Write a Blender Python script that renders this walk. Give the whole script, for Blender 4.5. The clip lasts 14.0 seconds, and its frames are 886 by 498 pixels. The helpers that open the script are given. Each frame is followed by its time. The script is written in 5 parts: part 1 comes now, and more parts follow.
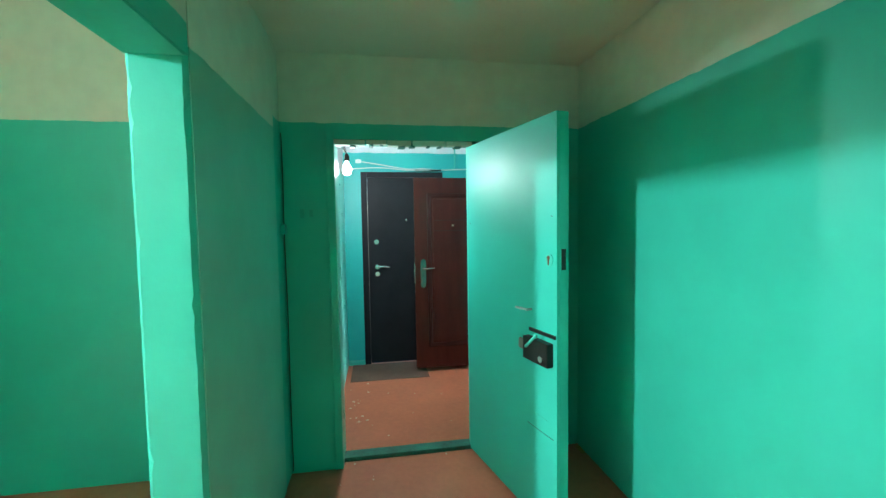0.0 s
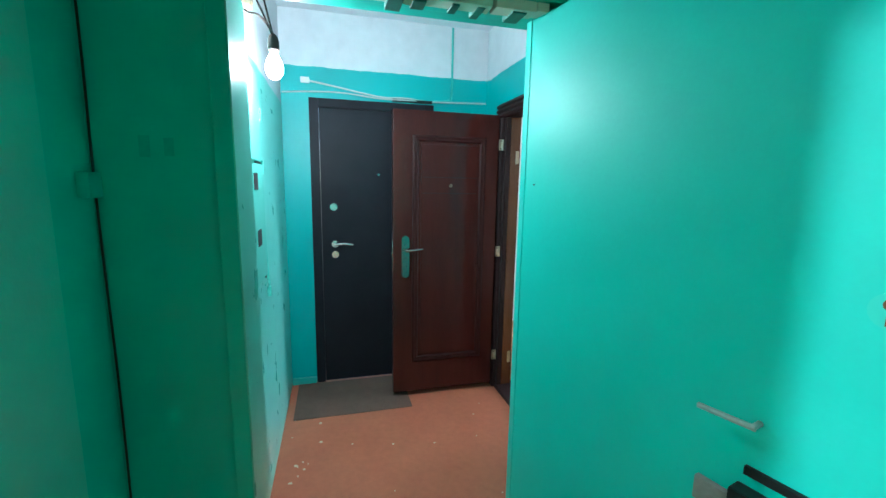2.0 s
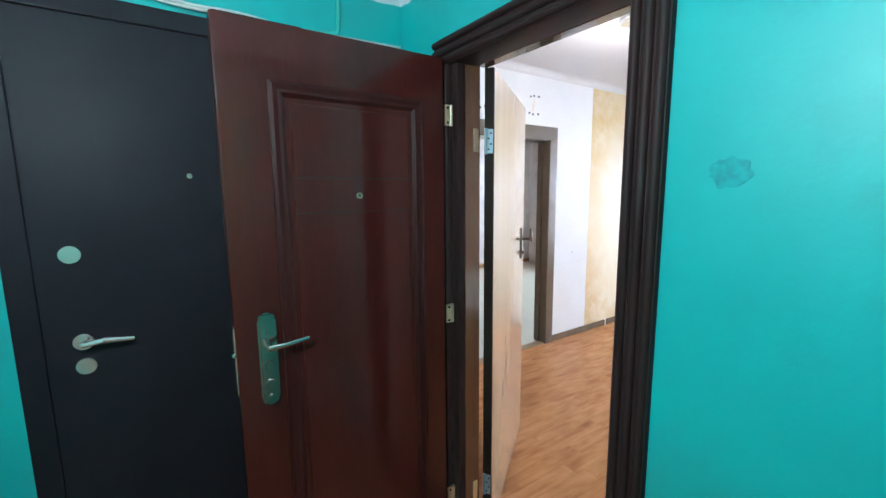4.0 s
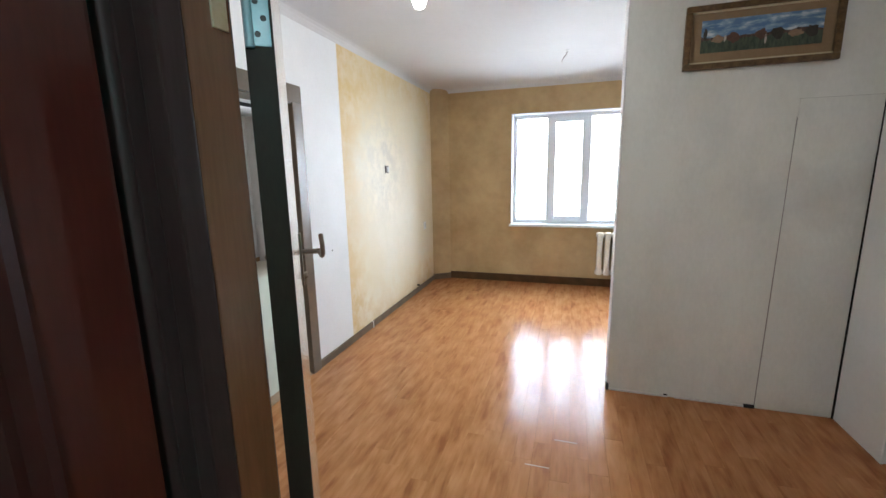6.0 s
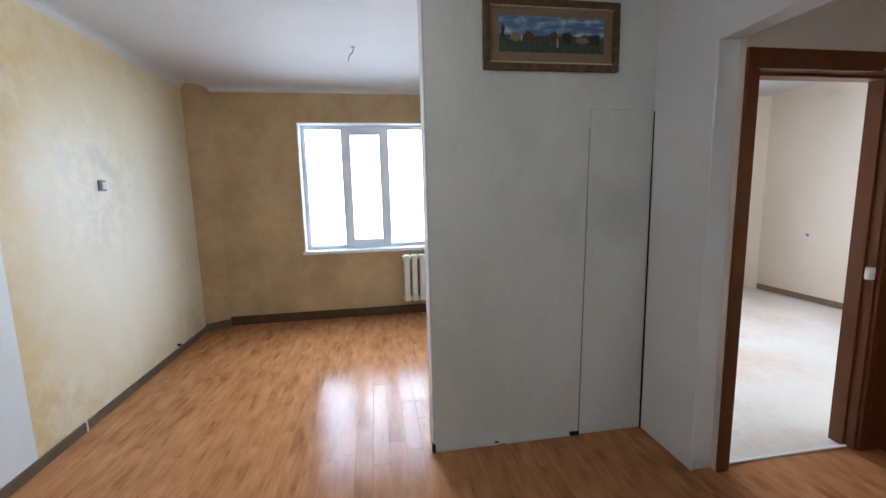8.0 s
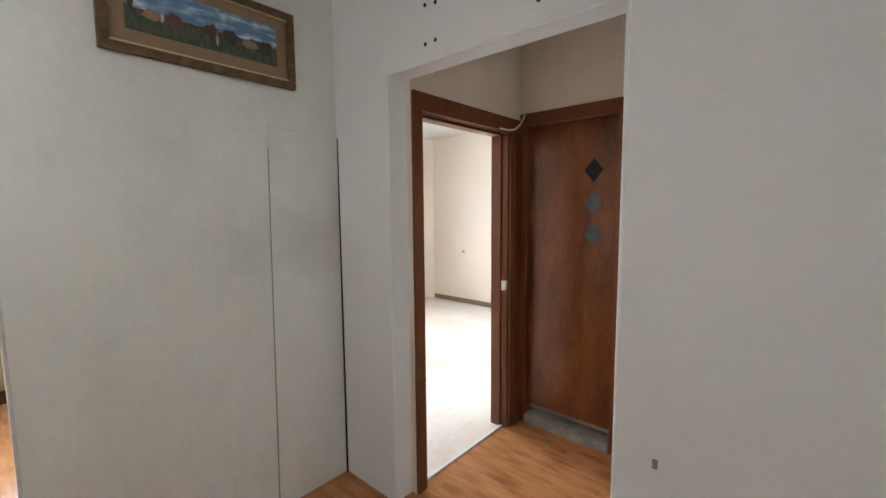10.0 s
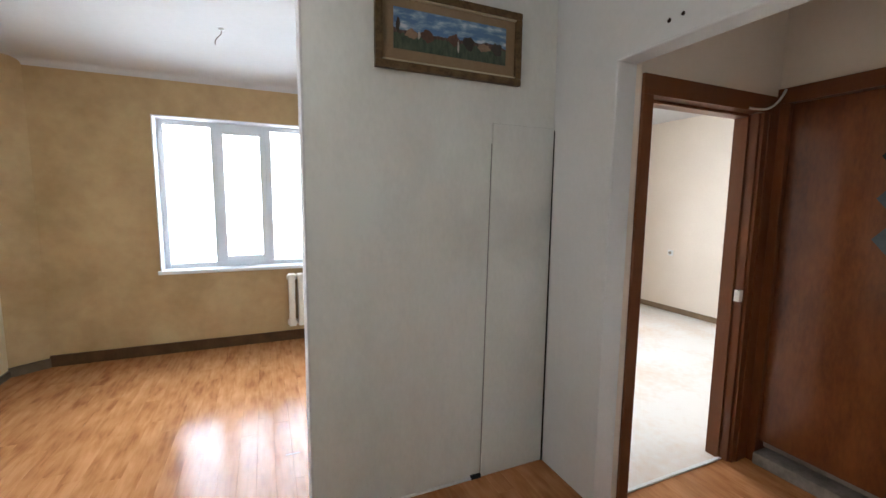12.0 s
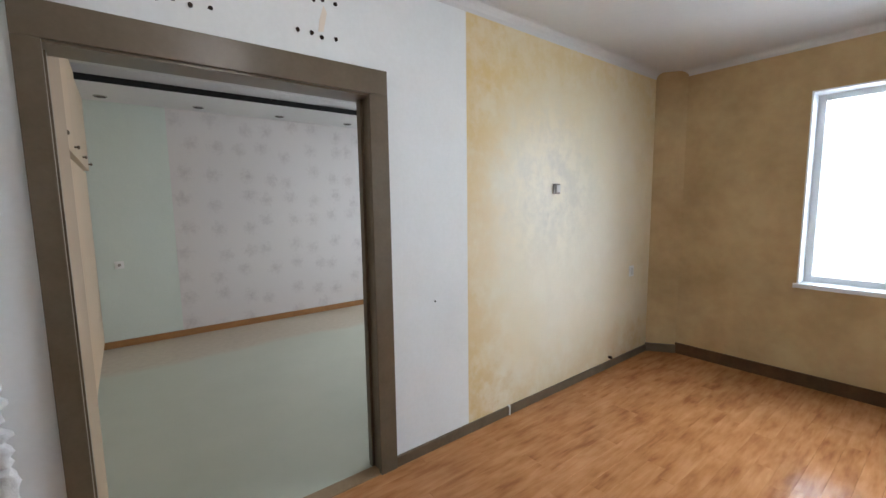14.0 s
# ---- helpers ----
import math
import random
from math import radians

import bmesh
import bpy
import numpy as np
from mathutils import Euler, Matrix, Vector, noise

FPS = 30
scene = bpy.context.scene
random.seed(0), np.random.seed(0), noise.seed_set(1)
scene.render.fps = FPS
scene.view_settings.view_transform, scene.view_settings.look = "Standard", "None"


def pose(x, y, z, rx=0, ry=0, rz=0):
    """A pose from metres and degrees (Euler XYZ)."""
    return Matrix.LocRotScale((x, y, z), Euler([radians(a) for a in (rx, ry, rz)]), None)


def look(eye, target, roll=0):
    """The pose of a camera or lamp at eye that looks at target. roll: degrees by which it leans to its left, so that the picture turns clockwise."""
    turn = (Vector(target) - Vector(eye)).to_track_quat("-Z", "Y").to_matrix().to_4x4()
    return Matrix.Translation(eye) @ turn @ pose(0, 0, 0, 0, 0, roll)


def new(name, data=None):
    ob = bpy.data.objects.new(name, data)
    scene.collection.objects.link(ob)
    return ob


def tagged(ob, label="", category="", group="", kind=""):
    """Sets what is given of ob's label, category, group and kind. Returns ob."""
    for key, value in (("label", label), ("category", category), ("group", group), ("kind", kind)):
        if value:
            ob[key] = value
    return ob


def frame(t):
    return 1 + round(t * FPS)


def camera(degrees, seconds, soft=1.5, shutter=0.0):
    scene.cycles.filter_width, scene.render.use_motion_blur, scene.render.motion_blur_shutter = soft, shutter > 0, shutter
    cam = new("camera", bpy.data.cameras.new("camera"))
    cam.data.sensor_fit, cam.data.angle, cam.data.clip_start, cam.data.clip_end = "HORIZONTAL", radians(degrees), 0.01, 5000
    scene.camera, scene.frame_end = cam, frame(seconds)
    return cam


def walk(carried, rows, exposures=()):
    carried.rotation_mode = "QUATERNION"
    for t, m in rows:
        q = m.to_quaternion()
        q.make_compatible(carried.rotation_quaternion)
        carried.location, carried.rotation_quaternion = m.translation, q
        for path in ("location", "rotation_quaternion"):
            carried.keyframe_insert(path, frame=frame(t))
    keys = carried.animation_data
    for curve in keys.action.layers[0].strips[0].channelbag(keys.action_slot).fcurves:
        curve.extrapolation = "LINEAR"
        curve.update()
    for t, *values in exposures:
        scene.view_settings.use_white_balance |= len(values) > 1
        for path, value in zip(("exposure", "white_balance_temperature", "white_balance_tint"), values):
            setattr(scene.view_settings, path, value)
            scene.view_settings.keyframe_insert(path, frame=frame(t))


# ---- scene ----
cam = camera(94.4, 14.0)
PATH = [
    (0, (3.646, 0.423, 1.548), (1.675, 0.741, 1.434), -0.9),
    (0.5, (3.5, 0.477, 1.522), (1.551, 0.888, 1.34), 0.4),
    (1, (3.144, 0.507, 1.544), (1.198, 0.91, 1.325), 1.3),
    (1.5, (2.688, 0.457, 1.518), (0.758, 0.913, 1.261), 1.9),
    (2, (2.198, 0.418, 1.555), (0.289, 0.93, 1.245), 1.0),
    (2.2, (2.006, 0.412, 1.55), (0.1, 0.938, 1.25), 0.8),
    (4.3, (0.514, 0.692, 1.568), (-1.004, 1.962, 1.281), -0.7),
    (4.5, (0.385, 0.707, 1.583), (-1.045, 2.076, 1.293), -0.8),
    (5, (0.156, 0.819, 1.558), (-1.051, 2.386, 1.261), -0.9),
    (5.5, (-0.011, 1.044, 1.558), (-0.951, 2.781, 1.244), -0.8),
    (6, (-0.147, 1.253, 1.529), (-0.739, 3.129, 1.164), -1.1),
    (6.5, (-0.21, 1.474, 1.532), (-0.488, 3.418, 1.146), -1.8),
    (7, (-0.178, 1.634, 1.528), (-0.201, 3.6, 1.16), -1.7),
    (7.5, (-0.152, 1.74, 1.52), (-0.015, 3.705, 1.178), -1.5),
    (8, (-0.137, 1.999, 1.477), (0.185, 3.954, 1.199), -1.4),
    (8.5, (-0.097, 2.173, 1.505), (0.474, 4.072, 1.243), -1.2),
    (9, (0.004, 2.2, 1.508), (0.888, 3.982, 1.302), -0.5),
    (9.2, (0.063, 2.203, 1.507), (1.082, 3.917, 1.343), -0.3),
    (9.725, (0.115, 2.22, 1.51), (1.475, 3.685, 1.320), -0.5),
    (10.25, (0.115, 2.242, 1.515), (1.71, 3.446, 1.325), -0.5),
    (10.775, (0.047, 2.257, 1.522), (1.7, 3.381, 1.335), -0.5),
    (11.3, (-0.03, 2.258, 1.52), (1.395, 3.642, 1.325), -0.7),
    (11.5, (-0.01, 2.249, 1.506), (1.246, 3.792, 1.304), -0.6),
    (12, (-0.019, 2.298, 1.503), (0.773, 4.121, 1.276), 0.6),
    (12.5, (0.022, 2.355, 1.501), (0.221, 4.328, 1.237), 1.2),
    (13, (0.007, 2.455, 1.483), (-0.394, 4.39, 1.194), 1.4),
    (13.5, (-0.1, 2.648, 1.499), (-1.068, 4.378, 1.223), 0.5),
    (14, (-0.14, 2.777, 1.487), (-1.713, 3.995, 1.262), -0.8),
]
walk(cam, [(t, look(eye, target, roll)) for t, eye, target, roll in PATH],
     exposures=[(0.0, 0.95, 6100, 10), (1.4, 1.0, 6000, 10), (2.2, 0.85, 5350, 12), (4.3, 0.75, 5700, 14), (5.0, 0.58, 5450, 11), (5.6, 0.42, 5900, 10), (6.2, 0.36, 5950, 10), (7.2, 0.03, 5650, 10), (8.0, -0.03, 5600, 10), (8.5, 0.05, 5650, 10), (9.2, 0.2, 5800, 10), (11.2, 0.95, 6100, 10), (11.7, 0.58, 6100, 10), (12.3, 0.08, 5700, 10), (13.0, -0.1, 5500, 10), (13.6, -0.14, 5530, 10), (14.0, -0.08, 6000, 10)])

# ---- world, daylight, lamps ----
world = bpy.data.worlds.new("overcast_sky")
scene.world = world
world.use_nodes = True
wn = world.node_tree
wn.nodes.clear()
w_out = wn.nodes.new("ShaderNodeOutputWorld")
w_bg = wn.nodes.new("ShaderNodeBackground")
w_sky = wn.nodes.new("ShaderNodeTexSky")
w_sky.sky_type = "NISHITA"
w_sky.sun_disc = False
w_sky.sun_elevation = radians(50)
w_sky.sun_rotation = radians(200)
w_bg.inputs["Strength"].default_value = 0.15
wn.links.new(w_sky.outputs["Color"], w_bg.inputs["Color"])
wn.links.new(w_bg.outputs["Background"], w_out.inputs["Surface"])

sun_data = bpy.data.lights.new("sun", "SUN")
sun_data.energy, sun_data.angle, sun_data.color = 1.0, radians(12), (1.0, 0.95, 0.88)
sun = new("sun", sun_data)
sun.matrix_world = look((0, -20, 30), (0, 0, 0))


def area_lamp(name, eye, target, sx, sy, watts, color):
    d = bpy.data.lights.new(name, "AREA")
    d.shape, d.size, d.size_y, d.energy, d.color = "RECTANGLE", sx, sy, watts, color
    d.spread = radians(134)
    ob = new(name, d)
    ob.matrix_world = look(eye, target)
    return ob


def bulb_lamp(name, at, watts, radius, color):
    d = bpy.data.lights.new(name, "POINT")
    d.energy, d.shadow_soft_size, d.color = watts, radius, color
    ob = new(name, d)
    ob.location = at
    return ob


DAY = (0.87, 0.945, 1.0)
DAY_SIDE = (0.93, 0.965, 1.0)
area_lamp("window_daylight", (-0.17, 7.30, 1.58), (-0.17, 0, -0.6), 1.6, 1.55, 88, DAY)
area_lamp("right_room_daylight", (3.05, 7.36, 1.57), (3.05, 0, -0.4), 1.7, 1.6, 66, DAY_SIDE)
area_lamp("left_room_daylight", (-3.9, 7.52, 1.57), (-3.9, 0, -0.2), 1.8, 1.6, 48, DAY_SIDE)
bulb_lamp("hall_bulb_light", (-0.9, 3.32, 2.36), 6.0, 0.035, (1.0, 0.9, 0.8))
bulb_lamp("vestibule_bulb_light", (0.45, 0.215, 1.99), 26, 0.035, (0.93, 1.0, 0.97))
bulb_lamp("landing_lamp_light", (3.93, -4.27, 2.72), 640, 0.12, (0.93, 1.0, 0.93))


# ---- materials ----
def nodes_of(name):
    m = bpy.data.materials.new(name)
    m.use_nodes = True
    t = m.node_tree
    return m, t, t.nodes["Principled BSDF"]


def add(t, kind, **values):
    n = t.nodes.new(kind)
    for key, value in values.items():
        n.inputs[key].default_value = value
    return n


def rgba(c):
    return (*c, 1.0)


def ramp(t, source, stops):
    r = t.nodes.new("ShaderNodeValToRGB")
    e = r.color_ramp.elements
    e[0].position, e[0].color = stops[0][0], rgba(stops[0][1])
    e[1].position, e[1].color = stops[-1][0], rgba(stops[-1][1])
    for p, c in stops[1:-1]:
        x = e.new(p)
        x.color = rgba(c)
    t.links.new(source, r.inputs["Fac"])
    return r.outputs["Color"]


def mixed(t, fac, a, b, blend="MIX"):
    m = t.nodes.new("ShaderNodeMix")
    m.data_type, m.blend_type = "RGBA", blend
    for slot, v in ((0, fac), (6, a), (7, b)):
        if hasattr(v, "links"):
            t.links.new(v, m.inputs[slot])
        else:
            m.inputs[slot].default_value = v if slot == 0 else rgba(v)
    return m.outputs[2]


def math_node(t, op, a, b=0.0):
    m = t.nodes.new("ShaderNodeMath")
    m.operation = op
    for i, v in enumerate((a, b)):
        if hasattr(v, "links"):
            t.links.new(v, m.inputs[i])
        else:
            m.inputs[i].default_value = v
    return m.outputs[0]


def place(t, scale=(1, 1, 1), object_space=False, shift=None):
    c = t.nodes.new("ShaderNodeTexCoord") if object_space else t.nodes.new("ShaderNodeNewGeometry")
    source = c.outputs["Object"] if object_space else c.outputs["Position"]
    m = t.nodes.new("ShaderNodeMapping")
    m.inputs["Scale"].default_value = scale
    t.links.new(source, m.inputs["Vector"])
    if shift is not None:
        t.links.new(shift, m.inputs["Location"])
    return m.outputs["Vector"]


def noise_tex(t, vector, scale, detail=4.0, rough=0.55, distortion=0.0):
    n = add(t, "ShaderNodeTexNoise", Scale=scale, Detail=detail, Roughness=rough, Distortion=distortion)
    t.links.new(vector, n.inputs["Vector"])
    return n.outputs["Fac"]


def bump(t, shader, height, strength, distance):
    b = add(t, "ShaderNodeBump", Strength=strength, Distance=distance)
    t.links.new(height, b.inputs["Height"])
    t.links.new(b.outputs["Normal"], shader.inputs["Normal"])


def surface(name, low, high, rough=0.5, metal=0.0, scale=3.0, grain=60.0, relief=0.15, depth=0.002,
            rough_spread=0.12, stretch=(1, 1, 1), spec=0.5, coat=0.0, lo=0.3, hi=0.7, object_space=False):
    """A plain painted, plastered, metal or plastic surface with stains and fine relief."""
    m, t, s = nodes_of(name)
    v = place(t, stretch, object_space)
    big, fine = noise_tex(t, v, scale, 5.0, 0.6), noise_tex(t, v, grain, 3.0)
    both = math_node(t, "ADD", math_node(t, "MULTIPLY", big, 0.75), math_node(t, "MULTIPLY", fine, 0.25))
    t.links.new(ramp(t, both, ((lo, low), (hi, high))), s.inputs["Base Color"])
    r = math_node(t, "ADD", math_node(t, "MULTIPLY", big, 2 * rough_spread), rough - rough_spread)
    t.links.new(r, s.inputs["Roughness"])
    s.inputs["Metallic"].default_value = metal
    s.inputs["Specular IOR Level"].default_value = spec
    s.inputs["Coat Weight"].default_value = coat
    if relief:
        bump(t, s, both, relief, depth)
    return m


def two_tone(name, lower, upper, line, rough=0.42, wobble=0.012, relief=0.25, lower_dark=None):
    """Oil paint up to a hand-drawn line, whitewash above it."""
    m, t, s = nodes_of(name)
    v = place(t)
    big, mid, fine = noise_tex(t, v, 1.6, 5.0, 0.6), noise_tex(t, v, 9.0, 4.0), noise_tex(t, v, 70.0, 3.0)
    sep = t.nodes.new("ShaderNodeSeparateXYZ")
    t.links.new(v, sep.inputs[0])
    height = math_node(t, "ADD", sep.outputs["Z"], math_node(t, "MULTIPLY", math_node(t, "SUBTRACT", mid, 0.5), 2 * wobble))
    above = math_node(t, "GREATER_THAN", height, line)
    dark = lower_dark or tuple(0.86 * c for c in lower)
    low = ramp(t, big, ((0.35, dark), (0.65, lower)))
    up = ramp(t, mid, ((0.3, tuple(0.9 * c for c in upper)), (0.7, upper)))
    t.links.new(mixed(t, above, low, up), s.inputs["Base Color"])
    rr = math_node(t, "ADD", math_node(t, "MULTIPLY", above, 0.4), math_node(t, "ADD", math_node(t, "MULTIPLY", mid, 0.16), rough - 0.08))
    t.links.new(rr, s.inputs["Roughness"])
    h = math_node(t, "ADD", math_node(t, "MULTIPLY", mid, 0.7), math_node(t, "MULTIPLY", fine, 0.3))
    bump(t, s, h, relief, 0.006)
    return m


GREEN = (0.048, 0.50, 0.395)
TEAL = (0.028, 0.455, 0.44)
M = {}
M["stair_paint"] = two_tone("stairwell_wall_paint", GREEN, (0.62, 0.66, 0.55), 2.185)
M["worn_stair_paint"] = two_tone("worn_corridor_wall_paint", (0.18, 0.55, 0.44), (0.62, 0.66, 0.55), 2.115, relief=0.35)
M["stair_white"] = surface("stairwell_whitewash", (0.55, 0.58, 0.48), (0.64, 0.68, 0.57), 0.85, scale=2, relief=0.2, depth=0.004)
M["green_paint"] = surface("green_oil_paint", (0.040, 0.43, 0.34), (0.052, 0.52, 0.41), 0.44, scale=4, grain=40, relief=0.25, depth=0.003, rough_spread=0.08)
M["vest_paint"] = two_tone("vestibule_wall_paint", TEAL, (0.72, 0.74, 0.76), 2.36, rough=0.46)
M["mint_paint"] = two_tone("pale_mint_wall_paint", (0.20, 0.66, 0.55), (0.72, 0.74, 0.76), 2.10, rough=0.3)
M["cabinet_mint"] = surface("mint_cabinet_paint", (0.12, 0.54, 0.44), (0.18, 0.62, 0.51), 0.4, scale=5, grain=40, relief=0.2, rough_spread=0.08)
M["vest_white"] = surface("vestibule_whitewash", (0.68, 0.70, 0.72), (0.76, 0.78, 0.80), 0.9, scale=2)
M["green_door"] = surface("green_door_paint", (0.040, 0.44, 0.36), (0.050, 0.50, 0.415), 0.46, scale=2.5, grain=90, relief=0.06, depth=0.001, rough_spread=0.08, spec=0.25)
M["white_wall"] = surface("white_wall_paint", (0.68, 0.69, 0.68), (0.78, 0.79, 0.79), 0.62, scale=1.3, grain=45, relief=0.18, depth=0.003)
M["smudged_wall"] = surface("smudged_white_board_paint", (0.635, 0.65, 0.61), (0.79, 0.80, 0.76), 0.55, grain=35, relief=0.22, depth=0.003, lo=0.25, hi=0.62, scale=1.2, stretch=(1.8, 1.8, 0.9))


def soil(m, x, z, rx, rz, tint, amount):
    """Hand-worn grey smudges round one place of a wall that runs along x."""
    t = m.node_tree
    s = t.nodes["Principled BSDF"]
    clean = s.inputs["Base Color"].links[0].from_socket
    v = place(t)
    sep = t.nodes.new("ShaderNodeSeparateXYZ")
    t.links.new(v, sep.inputs[0])
    dx = math_node(t, "DIVIDE", math_node(t, "SUBTRACT", sep.outputs["X"], x), rx)
    dz = math_node(t, "DIVIDE", math_node(t, "SUBTRACT", sep.outputs["Z"], z), rz)
    far = math_node(t, "SQRT", math_node(t, "ADD", math_node(t, "MULTIPLY", dx, dx), math_node(t, "MULTIPLY", dz, dz)))
    cloud = math_node(t, "MULTIPLY", math_node(t, "SUBTRACT", noise_tex(t, v, 6.0, 5.0, 0.6), 0.5), 1.6)
    mask = ramp(t, math_node(t, "ADD", far, cloud), ((0.1, (1, 1, 1)), (1.2, (0, 0, 0))))
    t.links.new(mixed(t, math_node(t, "MULTIPLY", mask, amount), clean, tint), s.inputs["Base Color"])


soil(M["smudged_wall"], 1.22, 1.36, 0.55, 0.24, (0.36, 0.36, 0.34), 0.28)
M["seam_grey"] = surface("grey_dusty_seam", (0.24, 0.235, 0.22), (0.34, 0.33, 0.31), 0.8, scale=9, relief=0.1)
M["ceiling"] = surface("white_ceiling_paint", (0.56, 0.55, 0.54), (0.63, 0.62, 0.61), 0.85, scale=0.9, grain=30, relief=0.1)
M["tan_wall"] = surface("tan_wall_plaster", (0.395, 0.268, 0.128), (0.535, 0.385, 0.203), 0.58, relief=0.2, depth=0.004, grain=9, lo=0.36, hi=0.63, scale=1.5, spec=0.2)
M["peach_wall"] = surface("peach_wall_paint", (0.72, 0.63, 0.53), (0.79, 0.71, 0.61), 0.6, scale=1.0, grain=40)
M["pale_green_wall"] = surface("pale_green_wall_paint", (0.56, 0.62, 0.56), (0.64, 0.69, 0.63), 0.6, scale=1.0, grain=40)
M["dark_wood"] = surface("dark_brown_wood", (0.020, 0.010, 0.010), (0.042, 0.022, 0.021), 0.5, stretch=(6, 6, 0.6), scale=4, grain=40, relief=0.1, depth=0.001, spec=0.14, coat=0.0, rough_spread=0.06)
M["red_wood"] = surface("varnished_red_brown_wood", (0.10, 0.030, 0.008), (0.19, 0.062, 0.018), 0.38, stretch=(3, 3, 0.6), scale=2.2, grain=40, relief=0.08, depth=0.001, lo=0.25, hi=0.75, rough_spread=0.05, spec=0.25, coat=0.25)
M["mahogany"] = surface("mahogany_veneer", (0.036, 0.0062, 0.0052), (0.068, 0.0115, 0.0085), 0.36, stretch=(4, 4, 0.5), scale=2.5, grain=40, relief=0.02, rough_spread=0.04, spec=0.1, coat=0.7)
# dull, darker copy of the mahogany: paints in the shade of the moulding
M["mahogany_shade"] = surface("dull_shaded_mahogany", (0.022, 0.004, 0.004), (0.044, 0.009, 0.007), 0.5, stretch=(4, 4, 0.5), scale=2.5, grain=40, relief=0.05, spec=0.15)
M["dirty_green"] = surface("dirty_dark_green_paint", (0.010, 0.07, 0.05), (0.03, 0.20, 0.15), 0.6, scale=14, grain=60, relief=0.4)
M["dark_skirting"] = surface("dark_brown_skirting_paint", (0.070, 0.036, 0.016), (0.12, 0.062, 0.028), 0.5, scale=8, grain=40, rough_spread=0.08, spec=0.15)
M["jamb_wood"] = surface("varnished_red_brown_jamb", (0.088, 0.034, 0.016), (0.155, 0.062, 0.029), 0.22, stretch=(5, 5, 0.5), scale=3, grain=40, relief=0.03, spec=0.5, coat=0.9, rough_spread=0.04)
M["beige_laminate"] = surface("beige_door_laminate", (0.53, 0.40, 0.26), (0.64, 0.50, 0.35), 0.15, stretch=(9, 9, 0.5), scale=2.5, grain=30, relief=0.012, coat=0.8, rough_spread=0.03)
M["beige_laminate"].node_tree.nodes["Principled BSDF"].inputs["Coat Roughness"].default_value = 0.2
M["grey_edge"] = surface("dark_grey_door_edge", (0.016, 0.010, 0.008), (0.028, 0.018, 0.013), 0.5, stretch=(4, 4, 1), spec=0.08)
M["taupe"] = surface("taupe_painted_frame", (0.095, 0.070, 0.042), (0.14, 0.104, 0.068), 0.335, scale=6, grain=50, relief=0.2, rough_spread=0.03)
M["black_door"] = surface("black_steel_door", (0.010, 0.010, 0.014), (0.018, 0.017, 0.022), 0.5, scale=3, grain=200, relief=0.1, depth=0.0008, rough_spread=0.08, spec=0.15)
M["steel"] = surface("brushed_steel", (0.60, 0.60, 0.58), (0.76, 0.75, 0.72), 0.2, 0.82, scale=20, grain=200, relief=0.03, rough_spread=0.04)
M["dark_chrome"] = surface("tarnished_chrome", (0.42, 0.42, 0.40), (0.55, 0.55, 0.52), 0.20, 1.0, scale=20, grain=200, relief=0.03, rough_spread=0.03)
M["bronze"] = surface("bronze_metal", (0.15, 0.115, 0.09), (0.24, 0.19, 0.15), 0.32, 1.0, scale=20, grain=150, relief=0.03, rough_spread=0.05)
M["black_metal"] = surface("black_lock_metal", (0.012, 0.012, 0.012), (0.03, 0.028, 0.026), 0.45, 0.6, scale=12, grain=120)
M["brass_zinc"] = surface("yellow_zinc_plate", (0.55, 0.47, 0.30), (0.68, 0.62, 0.46), 0.38, 0.9, scale=25, grain=150, relief=0.05, rough_spread=0.05)
M["black_void"] = surface("black_gap", (0.004, 0.004, 0.004), (0.008, 0.008, 0.008), 0.9, relief=0)
M["white_plastic"] = surface("white_plastic", (0.72, 0.72, 0.70), (0.80, 0.80, 0.78), 0.4, scale=8, relief=0.02, rough_spread=0.06)
M["upvc"] = surface("white_window_plastic", (0.70, 0.72, 0.75), (0.78, 0.80, 0.83), 0.38, scale=5, relief=0.03, rough_spread=0.05)
M["radiator"] = surface("white_radiator_enamel", (0.70, 0.66, 0.57), (0.80, 0.76, 0.67), 0.4, scale=9, grain=60, relief=0.15, rough_spread=0.06)
M["red_floor"] = surface("red_brown_floor_paint", (0.37, 0.102, 0.050), (0.57, 0.180, 0.092), 0.52, scale=1.8, grain=25, relief=0.35, depth=0.004, rough_spread=0.16)
M["lino_cream"] = surface("cream_linoleum", (0.64, 0.52, 0.41), (0.72, 0.70, 0.66), 0.42, grain=18, relief=0.05, rough_spread=0.06, scale=1.1, lo=0.36, hi=0.56)
M["baseboard"] = surface("brown_skirting_paint", (0.11, 0.078, 0.048), (0.18, 0.13, 0.082), 0.48, scale=8, grain=40, rough_spread=0.08, spec=0.25)
M["oak_base"] = surface("orange_skirting_wood", (0.26, 0.12, 0.035), (0.38, 0.19, 0.065), 0.44, stretch=(2, 2, 8), scale=3, rough_spread=0.08)
M["grey_mat"] = surface("grey_rubber_mat", (0.10, 0.058, 0.042), (0.18, 0.105, 0.075), 0.9, scale=5, grain=90, relief=0.8, depth=0.006)
M["grey_sill"] = surface("grey_worn_cement", (0.13, 0.115, 0.10), (0.32, 0.29, 0.26), 0.8, scale=9, grain=50, relief=0.8, depth=0.01)
M["plaster"] = surface("bare_white_plaster", (0.60, 0.59, 0.58), (0.80, 0.80, 0.80), 0.9, scale=14, grain=50, relief=1.0, depth=0.01)
M["cable_white"] = surface("white_cable", (0.55, 0.55, 0.52), (0.68, 0.68, 0.64), 0.5, relief=0)
